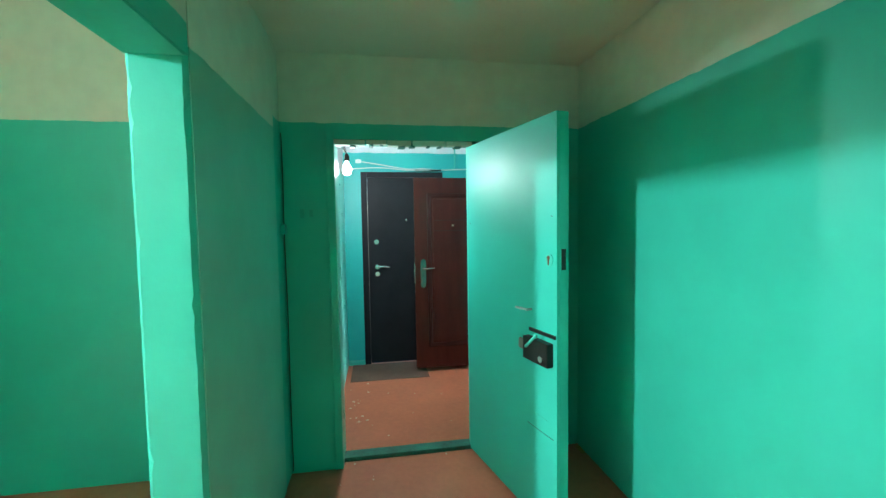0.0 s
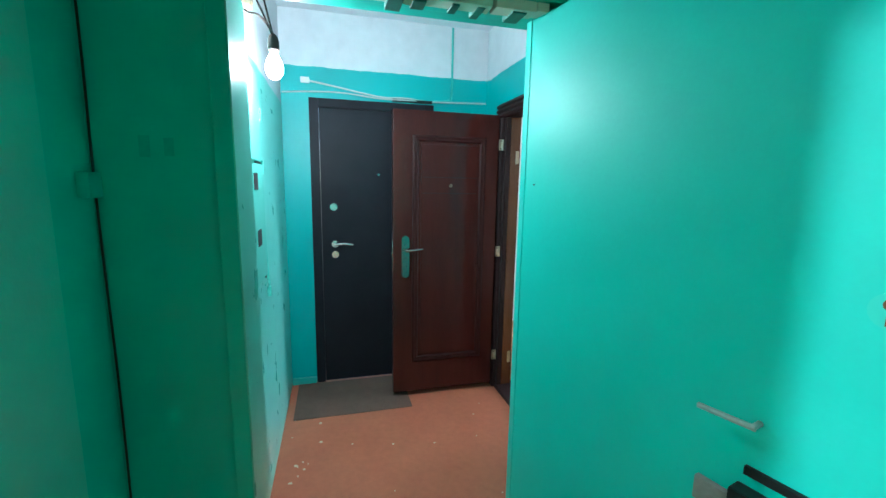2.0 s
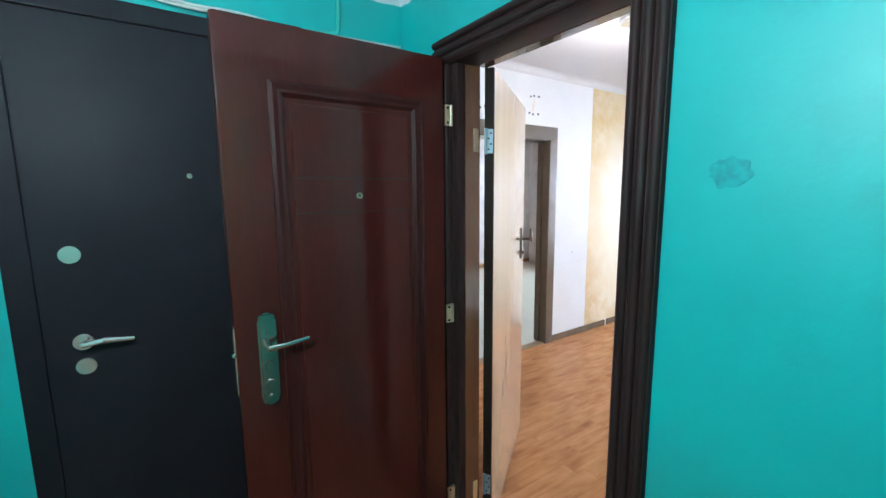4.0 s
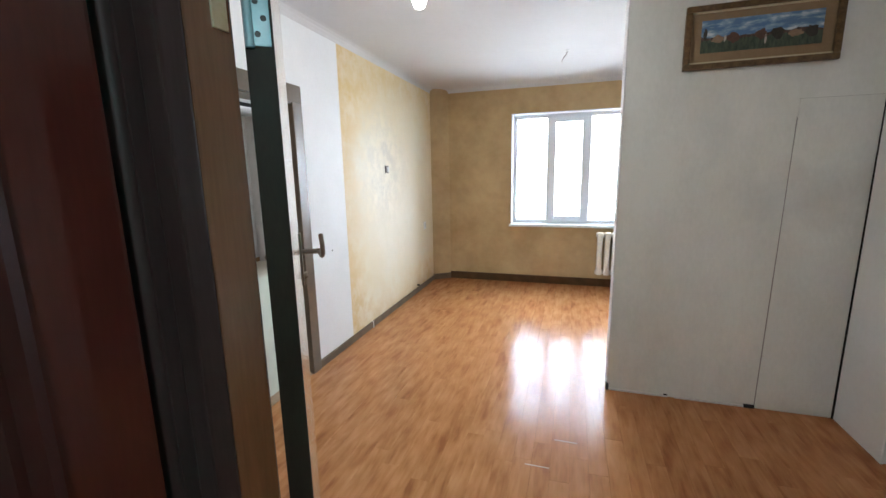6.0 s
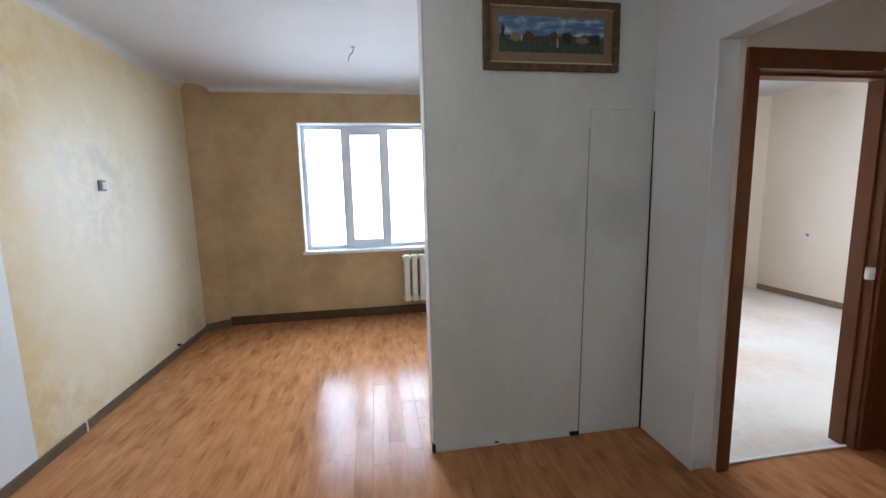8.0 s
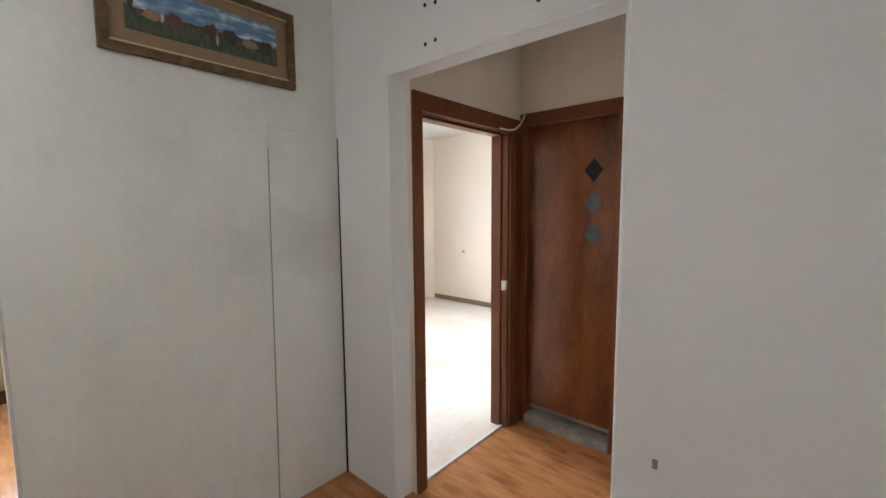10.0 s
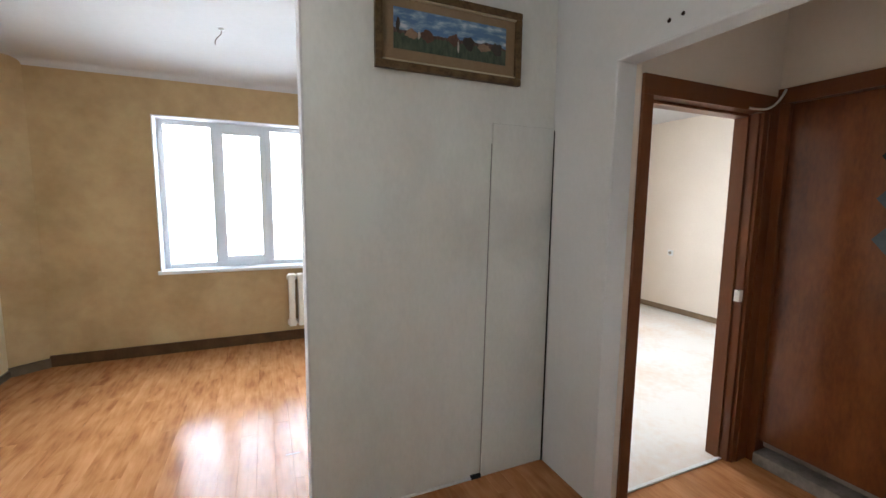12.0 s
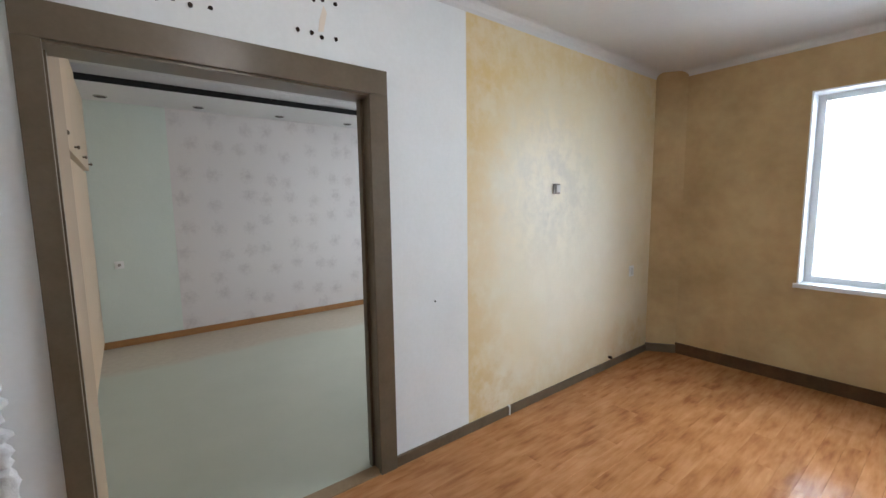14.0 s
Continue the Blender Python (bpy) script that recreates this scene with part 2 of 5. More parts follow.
M["cable_teal"] = surface("painted_cable", (0.06, 0.46, 0.39), (0.08, 0.54, 0.46), 0.4, relief=0)
M["gilt_frame"] = surface("bronze_gilt_frame", (0.06, 0.035, 0.018), (0.22, 0.14, 0.06), 0.42, 0.4, scale=30, grain=160, relief=0.5, depth=0.003, rough_spread=0.06)
M["mount_board"] = surface("tan_picture_mount", (0.24, 0.16, 0.085), (0.30, 0.21, 0.12), 0.8, scale=20)
M["birch"] = surface("beige_wardrobe_veneer", (0.42, 0.31, 0.20), (0.54, 0.41, 0.28), 0.45, stretch=(6, 6, 0.5), scale=3, grain=30)
M["bed_skirting"] = surface("light_brown_skirting_paint", (0.17, 0.11, 0.06), (0.24, 0.16, 0.09), 0.45, scale=8, grain=40, rough_spread=0.08)
M["birch_dark"] = surface("darker_wardrobe_veneer", (0.25, 0.17, 0.10), (0.34, 0.24, 0.15), 0.45, stretch=(6, 6, 0.5), scale=3, grain=30, rough_spread=0.08)
M["hinge_blue"] = surface("pale_blue_hinge_paint", (0.20, 0.29, 0.33), (0.28, 0.37, 0.41), 0.40, 0.2, scale=25, grain=150, relief=0.05, rough_spread=0.06)
M["wash_varnish"] = surface("dark_varnished_door", (0.060, 0.016, 0.005), (0.19, 0.058, 0.014), 0.30, stretch=(2, 2, 0.7), scale=2.6, grain=30, relief=0.05, depth=0.001, lo=0.30, hi=0.68, spec=0.2, coat=0.6, rough_spread=0.05)
M["bare_handle"] = surface("worn_bright_handle", (0.32, 0.33, 0.32), (0.50, 0.50, 0.48), 0.36, 0.3, scale=25, grain=120, relief=0.05, rough_spread=0.05)
M["tile_dark"] = surface("grey_glass_diamond", (0.05, 0.055, 0.06), (0.09, 0.095, 0.10), 0.2, scale=9, relief=0.02, rough_spread=0.03)

M["wash_varnish"].node_tree.nodes["Principled BSDF"].inputs["Coat Roughness"].default_value = 0.12


def glass_mat():
    m, t, s = nodes_of("window_glass")
    s.inputs["Transmission Weight"].default_value = 1.0
    s.inputs["Roughness"].default_value = 0.0
    s.inputs["IOR"].default_value = 1.45
    v = place(t)
    t.links.new(ramp(t, noise_tex(t, v, 2.0), ((0.3, (0.96, 0.98, 0.97)), (0.7, (1, 1, 1)))), s.inputs["Base Color"])
    return m


def glow_mat(name, color, strength):
    m, t, s = nodes_of(name)
    s.inputs["Base Color"].default_value = rgba(color)
    s.inputs["Emission Color"].default_value = rgba(color)
    s.inputs["Emission Strength"].default_value = strength
    return m


M["glass"] = glass_mat()
M["bulb_glow"] = glow_mat("lit_bulb", (1.0, 0.96, 0.9), 30.0)
M["sky_glow"] = glow_mat("overcast_distance", (0.95, 0.98, 1.0), 3.0)


SWITCH_Y = 5.31


def yellow_plaster():
    """Venetian plaster: ochre clouds, worn pale patches with a gloss."""
    m, t, s = nodes_of("yellow_venetian_plaster")
    v = place(t)
    sep = t.nodes.new("ShaderNodeSeparateXYZ")
    t.links.new(v, sep.inputs[0])
    clouds = noise_tex(t, v, 1.4, 4.0, 0.55)
    mid = noise_tex(t, v, 5.0, 6.0, 0.66)
    strokes = noise_tex(t, v, 11.0, 5.0, 0.62, 0.3)
    patch = math_node(t, "ADD", math_node(t, "MULTIPLY", mid, 0.55), math_node(t, "MULTIPLY", strokes, 0.45))
    blend = math_node(t, "ADD", math_node(t, "MULTIPLY", clouds, 0.6), math_node(t, "MULTIPLY", mid, 0.4))
    base = ramp(t, blend, ((0.34, (0.68, 0.55, 0.31)), (0.48, (0.73, 0.63, 0.42)), (0.62, (0.77, 0.71, 0.56))))
    # ochre left bare along the edge beside the white wall
    edge = math_node(t, "ADD", sep.outputs["Y"], math_node(t, "MULTIPLY", mid, 0.9))
    ochre = ramp(t, math_node(t, "SUBTRACT", edge, 4.5), ((0.42, (1, 1, 1)), (0.80, (0, 0, 0))))
    base = mixed(t, math_node(t, "MULTIPLY", ochre, 0.7), base, (0.61, 0.42, 0.16))
    # shade put into the colour: darker ochre towards the ceiling
    top_shade = ramp(t, math_node(t, "SUBTRACT", math_node(t, "ADD", sep.outputs["Z"], math_node(t, "MULTIPLY", mid, 0.9)), 2.0), ((0.30, (0, 0, 0)), (0.85, (1, 1, 1))))
    base = mixed(t, math_node(t, "MULTIPLY", top_shade, 0.45), base, (0.61, 0.44, 0.19))
    # ochre blotches along the foot; shade painted in towards the window end
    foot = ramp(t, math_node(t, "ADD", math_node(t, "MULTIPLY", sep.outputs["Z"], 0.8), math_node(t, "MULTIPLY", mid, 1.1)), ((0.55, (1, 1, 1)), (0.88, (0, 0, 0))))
    end_shade = ramp(t, math_node(t, "SUBTRACT", math_node(t, "ADD", sep.outputs["Y"], mid), 6.5), ((0.45, (0, 0, 0)), (0.85, (1, 1, 1))))
    base = mixed(t, math_node(t, "MULTIPLY", math_node(t, "MAXIMUM", foot, end_shade), 0.5), base, (0.60, 0.43, 0.19))
    # light put into the colour: a paler pool towards the middle of the wall
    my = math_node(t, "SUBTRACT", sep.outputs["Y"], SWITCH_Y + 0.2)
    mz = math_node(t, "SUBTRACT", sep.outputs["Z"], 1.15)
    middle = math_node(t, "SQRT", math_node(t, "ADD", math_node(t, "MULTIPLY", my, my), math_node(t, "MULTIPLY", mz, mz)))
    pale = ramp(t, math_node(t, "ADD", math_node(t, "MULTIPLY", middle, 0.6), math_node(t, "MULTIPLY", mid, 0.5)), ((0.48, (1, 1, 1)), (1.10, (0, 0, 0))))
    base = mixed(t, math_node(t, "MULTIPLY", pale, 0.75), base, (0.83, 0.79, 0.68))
    worn = ramp(t, patch, ((0.43, (0, 0, 0)), (0.60, (1, 1, 1))))
    base = mixed(t, math_node(t, "MULTIPLY", worn, 0.35), base, (0.74, 0.68, 0.54))
    # a pearly rubbed patch round the light switch
    dy = math_node(t, "SUBTRACT", sep.outputs["Y"], SWITCH_Y - 0.08)
    dz = math_node(t, "SUBTRACT", sep.outputs["Z"], 1.60)
    far = math_node(t, "SQRT", math_node(t, "ADD", math_node(t, "MULTIPLY", dy, dy), math_node(t, "MULTIPLY", dz, dz)))
    rub = ramp(t, math_node(t, "ADD", far, math_node(t, "MULTIPLY", mid, 0.5)), ((0.48, (1, 1, 1)), (0.98, (0, 0, 0))))
    grey = math_node(t, "MULTIPLY", rub, worn)
    t.links.new(mixed(t, math_node(t, "MULTIPLY", grey, 0.42), base, (0.52, 0.505, 0.46)), s.inputs["Base Color"])
    r = math_node(t, "SUBTRACT", 0.62, math_node(t, "MULTIPLY", mid, 0.20))
    t.links.new(r, s.inputs["Roughness"])
    gloss = math_node(t, "ADD", math_node(t, "MULTIPLY", worn, 0.03), math_node(t, "MULTIPLY", grey, 0.22))
    t.links.new(gloss, s.inputs["Coat Weight"])
    s.inputs["Coat Roughness"].default_value = 0.22
    s.inputs["Specular IOR Level"].default_value = 0.06
    bump(t, s, strokes, 0.45, 0.006)
    t.links.new(s.inputs["Normal"].links[0].from_socket, s.inputs["Coat Normal"])
    return m


M["yellow"] = yellow_plaster()


def left_lino():
    """Grey-green linoleum that turns tan towards the papered wall."""
    m, t, s = nodes_of("grey_green_to_tan_linoleum")
    v = place(t)
    sep = t.nodes.new("ShaderNodeSeparateXYZ")
    t.links.new(v, sep.inputs[0])
    big, fine = noise_tex(t, v, 1.4, 5.0, 0.6), noise_tex(t, v, 18.0, 3.0)
    green = ramp(t, big, ((0.2, (0.39, 0.41, 0.33)), (0.8, (0.47, 0.485, 0.40))))
    tan = ramp(t, fine, ((0.3, (0.40, 0.325, 0.24)), (0.7, (0.47, 0.39, 0.30))))
    edge = math_node(t, "ADD", math_node(t, "MULTIPLY", sep.outputs["X"], -1.0), math_node(t, "MULTIPLY", math_node(t, "SUBTRACT", big, 0.5), 0.35))
    side = ramp(t, math_node(t, "SUBTRACT", edge, 4.3), ((0.36, (0, 0, 0)), (0.50, (1, 1, 1))))
    t.links.new(mixed(t, math_node(t, "MULTIPLY", side, 0.8), green, tan), s.inputs["Base Color"])
    t.links.new(math_node(t, "ADD", math_node(t, "MULTIPLY", big, 0.10), 0.32), s.inputs["Roughness"])
    bump(t, s, fine, 0.04, 0.002)
    return m


def wallpaper():
    m, t, s = nodes_of("pale_floral_wallpaper")
    v = place(t, (1, 1, 1))
    big = noise_tex(t, v, 2.2, 3.0)
    sep = t.nodes.new("ShaderNodeSeparateXYZ")
    t.links.new(v, sep.inputs[0])
    flat = t.nodes.new("ShaderNodeCombineXYZ")
    t.links.new(math_node(t, "ADD", sep.outputs["Y"], sep.outputs["X"]), flat.inputs["X"])
    t.links.new(sep.outputs["Z"], flat.inputs["Y"])
    vor = add(t, "ShaderNodeTexVoronoi", Scale=3.4, Randomness=0.6)
    vor.voronoi_dimensions = "2D"
    t.links.new(flat.outputs[0], vor.inputs["Vector"])
    petals = noise_tex(t, v, 21.0, 5.0, 0.72)
    d = math_node(t, "ADD", vor.outputs["Distance"], math_node(t, "MULTIPLY", petals, 1.15))
    bloom = ramp(t, d, ((0.50, (0.47, 0.43, 0.42)), (0.90, (0.62, 0.585, 0.565))))
    t.links.new(mixed(t, math_node(t, "MULTIPLY", big, 0.45), bloom, (0.63, 0.60, 0.58)), s.inputs["Base Color"])
    s.inputs["Roughness"].default_value = 0.6
    bump(t, s, petals, 0.08, 0.002)
    return m


M["wallpaper"] = wallpaper()
M["lino_green"] = left_lino()


def laminate():
    """Glossy laminate boards, each of its own brown, slightly wavy."""
    m, t, s = nodes_of("glossy_brown_laminate")
    info = t.nodes.new("ShaderNodeObjectInfo")
    shift = t.nodes.new("ShaderNodeCombineXYZ")
    t.links.new(math_node(t, "MULTIPLY", info.outputs["Random"], 37.0), shift.inputs["X"])
    t.links.new(math_node(t, "MULTIPLY", info.outputs["Random"], 91.0), shift.inputs["Y"])
    v = place(t, (1, 1, 1), shift=shift.outputs[0])
    grain = noise_tex(t, place(t, (9.0, 1.1, 1.0), shift=shift.outputs[0]), 4.0, 5.0, 0.6, 0.4)
    spots = noise_tex(t, place(t, (5.0, 1.8, 1.0), shift=shift.outputs[0]), 2.2, 2.0, 0.5)
    tone = math_node(t, "ADD", math_node(t, "MULTIPLY", grain, 0.42), math_node(t, "MULTIPLY", spots, 0.50))
    tone = math_node(t, "ADD", tone, math_node(t, "MULTIPLY", info.outputs["Random"], 0.06))
    t.links.new(ramp(t, tone, ((0.33, (0.27, 0.108, 0.038)), (0.47, (0.41, 0.182, 0.071)), (0.63, (0.51, 0.252, 0.108)))), s.inputs["Base Color"])
    wear = noise_tex(t, place(t), 3.0, 4.0)
    t.links.new(math_node(t, "ADD", math_node(t, "MULTIPLY", wear, 0.10), 0.135), s.inputs["Roughness"])
    s.inputs["Specular IOR Level"].default_value = 0.10
    # blue of the sky's reflection put into the gloss colour
    s.inputs["Specular Tint"].default_value = (0.72, 0.90, 1.0, 1.0)
    waves = noise_tex(t, place(t, (26.0, 1.2, 1.0)), 1.0, 2.0)
    bump(t, s, math_node(t, "ADD", math_node(t, "MULTIPLY", grain, 0.12), waves), 0.14, 0.0014)
    return m


M["laminate"] = laminate()


def landscape():
    """A painted panorama: blue sky with clouds, brown shapes, green meadow."""
    m, t, s = nodes_of("landscape_painting")
    c = t.nodes.new("ShaderNodeTexCoord")
    sep = t.nodes.new("ShaderNodeSeparateXYZ")
    t.links.new(c.outputs["Object"], sep.inputs[0])
    v = place(t, (1, 1, 1), True)
    ridge = noise_tex(t, place(t, (4, 1, 0.4), True), 2.0, 5.0, 0.55)
    clouds = noise_tex(t, place(t, (5, 1, 16), True), 2.2, 4.0)
    scrub = noise_tex(t, place(t, (30, 1, 9), True), 2.0, 5.0, 0.7)
    sky = ramp(t, clouds, ((0.46, (0.10, 0.20, 0.38)), (0.58, (0.28, 0.40, 0.52)), (0.68, (0.62, 0.67, 0.72))))
    rock = ramp(t, scrub, ((0.3, (0.03, 0.025, 0.024)), (0.5, (0.09, 0.052, 0.042)), (0.7, (0.19, 0.14, 0.115))))
    meadow = ramp(t, scrub, ((0.3, (0.02, 0.04, 0.03)), (0.7, (0.10, 0.13, 0.08))))
    line = math_node(t, "ADD", math_node(t, "MULTIPLY", ridge, 0.07), -0.035)
    is_rock = math_node(t, "LESS_THAN", sep.outputs["Z"], line)
    is_field = math_node(t, "LESS_THAN", sep.outputs["Z"], math_node(t, "ADD", math_node(t, "MULTIPLY", scrub, 0.03), -0.030))
    t.links.new(mixed(t, is_field, mixed(t, is_rock, sky, rock), meadow), s.inputs["Base Color"])
    s.inputs["Roughness"].default_value = 0.35
    return m


M["landscape"] = landscape()


# ---- mesh helpers ----
def box(bm, x0, x1, y0, y1, z0, z1, bevel=0.0, segments=2):
    m = Matrix.LocRotScale(((x0 + x1) / 2, (y0 + y1) / 2, (z0 + z1) / 2), None, (abs(x1 - x0), abs(y1 - y0), abs(z1 - z0)))
    made = bmesh.ops.create_cube(bm, size=1.0, matrix=m)["verts"]
    if bevel:
        edges = list({e for v in made for e in v.link_edges})
        bmesh.ops.bevel(bm, geom=edges, offset=bevel, segments=segments, profile=0.7, affect="EDGES")
    return bm


def rod(bm, a, b, radius, sides=16, radius2=None):
    a, b = Vector(a), Vector(b)
    turn = (b - a).to_track_quat("Z", "Y").to_matrix().to_4x4()
    m = Matrix.Translation((a + b) / 2) @ turn
    bmesh.ops.create_cone(bm, cap_ends=True, segments=sides, radius1=radius, radius2=radius if radius2 is None else radius2, depth=(b - a).length, matrix=m)
    return bm


def ball(bm, at, radius, squash=(1, 1, 1), u=16, v=10):
    bmesh.ops.create_uvsphere(bm, u_segments=u, v_segments=v, radius=radius, matrix=Matrix.LocRotScale(at, None, squash))
    return bm


def lathe(bm, profile, at=(0, 0, 0), sides=20):
    """Turns a profile of (radius, z) about a vertical axis."""
    rings = []
    for r, z in profile:
        rings.append([bm.verts.new((at[0] + r * math.cos(2 * math.pi * i / sides), at[1] + r * math.sin(2 * math.pi * i / sides), at[2] + z)) for i in range(sides)])
    for a, b in zip(rings, rings[1:]):
        for i in range(sides):
            bm.faces.new((a[i], a[(i + 1) % sides], b[(i + 1) % sides], b[i]))
    bm.faces.new(list(reversed(rings[0])))
    bm.faces.new(rings[-1])
    return bm


def prism(bm, outline, lo, hi, axis="z"):
    """Extrudes a 2D outline between lo and hi along an axis."""
    def at(p, h):
        return {"z": (p[0], p[1], h), "y": (p[0], h, p[1]), "x": (h, p[0], p[1])}[axis]
    a = [bm.verts.new(at(p, lo)) for p in outline]
    b = [bm.verts.new(at(p, hi)) for p in outline]
    n = len(outline)
    bm.faces.new(a)
    bm.faces.new(list(reversed(b)))
    for i in range(n):
        bm.faces.new((a[i], b[i], b[(i + 1) % n], a[(i + 1) % n]))
    bmesh.ops.recalc_face_normals(bm, faces=bm.faces)
    return bm


def mesh_of(name, bm, material, smooth=False):
    bmesh.ops.recalc_face_normals(bm, faces=bm.faces)
    d = bpy.data.meshes.new(name)
    bm.to_mesh(d)
    bm.free()
    d.materials.append(material)
    if smooth:
        for p in d.polygons:
            p.use_smooth = True
        d.set_sharp_from_angle(angle=radians(40))
    return d


def part(name, bm, material, parent, label="", smooth=False):
    ob = new(name, mesh_of(name, bm, material, smooth))
    ob.parent = parent
    return tagged(ob, label=label)


def thing(name, label, category, m=None, group="", kind=""):
    ob = tagged(new(name), label, category, group, kind)
    if m is not None:
        ob.matrix_world = m
    return ob


def solid(name, bm, material, label, category, kind="structure", smooth=False):
    return tagged(new(name, mesh_of(name, bm, material, smooth)), label, category, "", kind)


def boxes(*rows, bevel=0.0):
    bm = bmesh.new()
    for r in rows:
        box(bm, *r, bevel=bevel)
    return bm


def tube(name, points, radius, material, parent=None, label="", category="cable"):
    c = bpy.data.curves.new(name, "CURVE")
    c.dimensions, c.bevel_depth, c.bevel_resolution, c.resolution_u = "3D", radius, 2, 6
    sp = c.splines.new("NURBS")
    sp.points.add(len(points) - 1)
    for p, q in zip(sp.points, points):
        p.co = (*q, 1)
    sp.use_endpoint_u, sp.order_u = True, 3
    temp = bpy.data.objects.new(name, c)
    scene.collection.objects.link(temp)
    d = bpy.data.meshes.new_from_object(temp.evaluated_get(bpy.context.evaluated_depsgraph_get()))
    bpy.data.objects.remove(temp)
    d.name = name
    d.materials.clear()
    d.materials.append(material)
    ob = new(name, d)
    if parent is not None:
        ob.parent = parent
        return tagged(ob, label=label)
    return tagged(ob, label, category)


# ---- plan ----
WEST, NORTH, SOUTH, EAST = -2.04, 6.93, 1.75, 1.43
CEIL = 2.65


def wall_rows(axis, lo, hi, a0, a1, z0, z1, holes=()):
    """Boxes of a wall whose faces stand at lo and hi on one axis and which runs from a0 to a1 on the other, with holes (b0, b1, low, high)."""
    out = []

    def put(b0, b1, c0, c1):
        if b1 - b0 > 1e-4 and c1 - c0 > 1e-4:
            out.append((lo, hi, b0, b1, c0, c1) if axis == "x" else (b0, b1, lo, hi, c0, c1))
    at = a0
    for b0, b1, low, high in sorted(holes):
        put(at, b0, z0, z1)
        put(b0, b1, z0, low)
        put(b0, b1, high, z1)
        at = b1
    put(at, a1, z0, z1)
    return out


def wall(name, rows, material, label):
    return solid(name, boxes(*rows), M[material], label, "wall")


TOP = 2.78
# landing and corridor outside the flat
wall("wall_corridor_end", wall_rows("x", 0.80, 1.02, -0.31, 1.785, 0, TOP, [(0.17, 1.13, 0, 2.09)]), "stair_paint", "green oil-painted wall with whitewash above, round the steel door")
def worn_pillar(x0, x1, y0, y1, z0, z1, step, seed):
    """A wall end whose upright edges are chipped and uneven."""
    rng = random.Random(seed)
    bm = bmesh.new()
    rings = []
    n = int((z1 - z0) / step)
    for k in range(n + 1):
        z = z0 + (z1 - z0) * k / n
        j = [rng.uniform(0, 0.003) + (0.007 if rng.random() < 0.05 else 0) for _ in range(4)]
        pts = [(x0, y0), (x1 - 0.012 - j[0], y0), (x1, y0 + 0.012 + j[1]), (x1, y1 - 0.012 - j[2]), (x1 - 0.012 - j[3], y1), (x0, y1)]
        rings.append([bm.verts.new((*p, z)) for p in pts])
    for a, c in zip(rings, rings[1:]):
        for q in range(6):
            bm.faces.new((a[q], a[(q + 1) % 6], c[(q + 1) % 6], c[q]))
    bm.faces.new(rings[0])
    bm.faces.new(rings[-1])
    return bm


bm = worn_pillar(1.02, 2.25, -0.315, -0.14, 0, 2.084, 0.035, 6)
box(bm, 1.02, 6.6, -0.315, -0.14, 2.085, 3.2)
solid("wall_corridor_left", bm, M["stair_paint"], "green painted wall end with chipped edges and lintel", "wall")
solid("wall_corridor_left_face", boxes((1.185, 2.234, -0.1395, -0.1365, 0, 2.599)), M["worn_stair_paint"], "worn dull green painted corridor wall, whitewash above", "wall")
wall("wall_corridor_right", wall_rows("y", 1.785, 1.95, 0.80, 6.6, 0, TOP), "stair_paint", "green oil-painted corridor wall with whitewash above")
wall("wall_landing_west", wall_rows("x", 0.72, 0.93, -4.6, -0.31, 0, 3.2), "stair_paint", "green oil-painted landing wall with whitewash above")
wall("wall_landing_south", wall_rows("y", -4.75, -4.6, 0.72, 6.75, 0, 3.2), "stair_paint", "green oil-painted landing wall with whitewash above")
wall("wall_landing_east", wall_rows("x", 6.6, 6.75, -4.6, 1.95, 0, 3.2), "stair_paint", "green oil-painted landing wall with whitewash above")
# unseen wall, added to keep the lamp's direct light off the west wall
wall("wall_landing_blocker", wall_rows("y", -2.30, -2.15, 0.93, 2.75, 0, 3.1), "stair_paint", "unseen green wall added to shade the landing's west wall")
solid("ceiling_landing", boxes((0.72, 6.75, -4.75, -0.31, 3.1, 3.2), (0.80, 6.75, -0.14, 1.785, 2.60, 2.70)), M["stair_white"], "whitewashed landing ceiling", "ceiling")
solid("floor_landing", boxes((0.90, 6.75, -4.75, 1.95, -0.12, 0.0)), M["red_floor"], "worn red-brown painted concrete floor", "floor")
# green paint on the underside of the lintel
solid("trim_lintel", boxes((2.253, 6.6, -0.312, -0.143, 2.079, 2.083)), M["green_paint"], "green painted underside of the lintel", "trim")

# vestibule
wall("wall_vestibule_left", wall_rows("y", -0.10, 0.08, -1.15, 0.80, 0, 2.85), "mint_paint", "pale mint oil-painted vestibule wall, white above")
wall("wall_vestibule_end", wall_rows("x", -1.15, -0.99, 0.08, 1.61, 0, 2.85, [(0.30, 1.14, 0, 2.13)]), "vest_paint", "turquoise wall round the black door, white above")
wall("wall_vestibule_right", wall_rows("y", 1.61, 1.70, -1.15, 0.80, 0, 2.85, [(-0.66, 0.18, 0, 2.10)]), "vest_paint", "turquoise wall round the flat's entrance, white above")
solid("ceiling_vestibule", boxes((-1.15, 0.80, -0.10, 1.61, 2.73, 2.85)), M["vest_white"], "whitewashed vestibule ceiling", "ceiling")
solid("floor_vestibule", boxes((-1.15, 0.90, -0.10, 1.64, -0.12, 0.0)), M["red_floor"], "worn red-brown painted concrete floor", "floor")
# the inner face of the corridor's end wall, seen from the vestibule side
wall("wall_vestibule_east", wall_rows("x", 0.796, 0.80, 0.08, 1.61, 0, 2.73, [(0.17, 1.13, 0, 2.09)]), "vest_paint", "turquoise oil-painted wall beside the steel door")

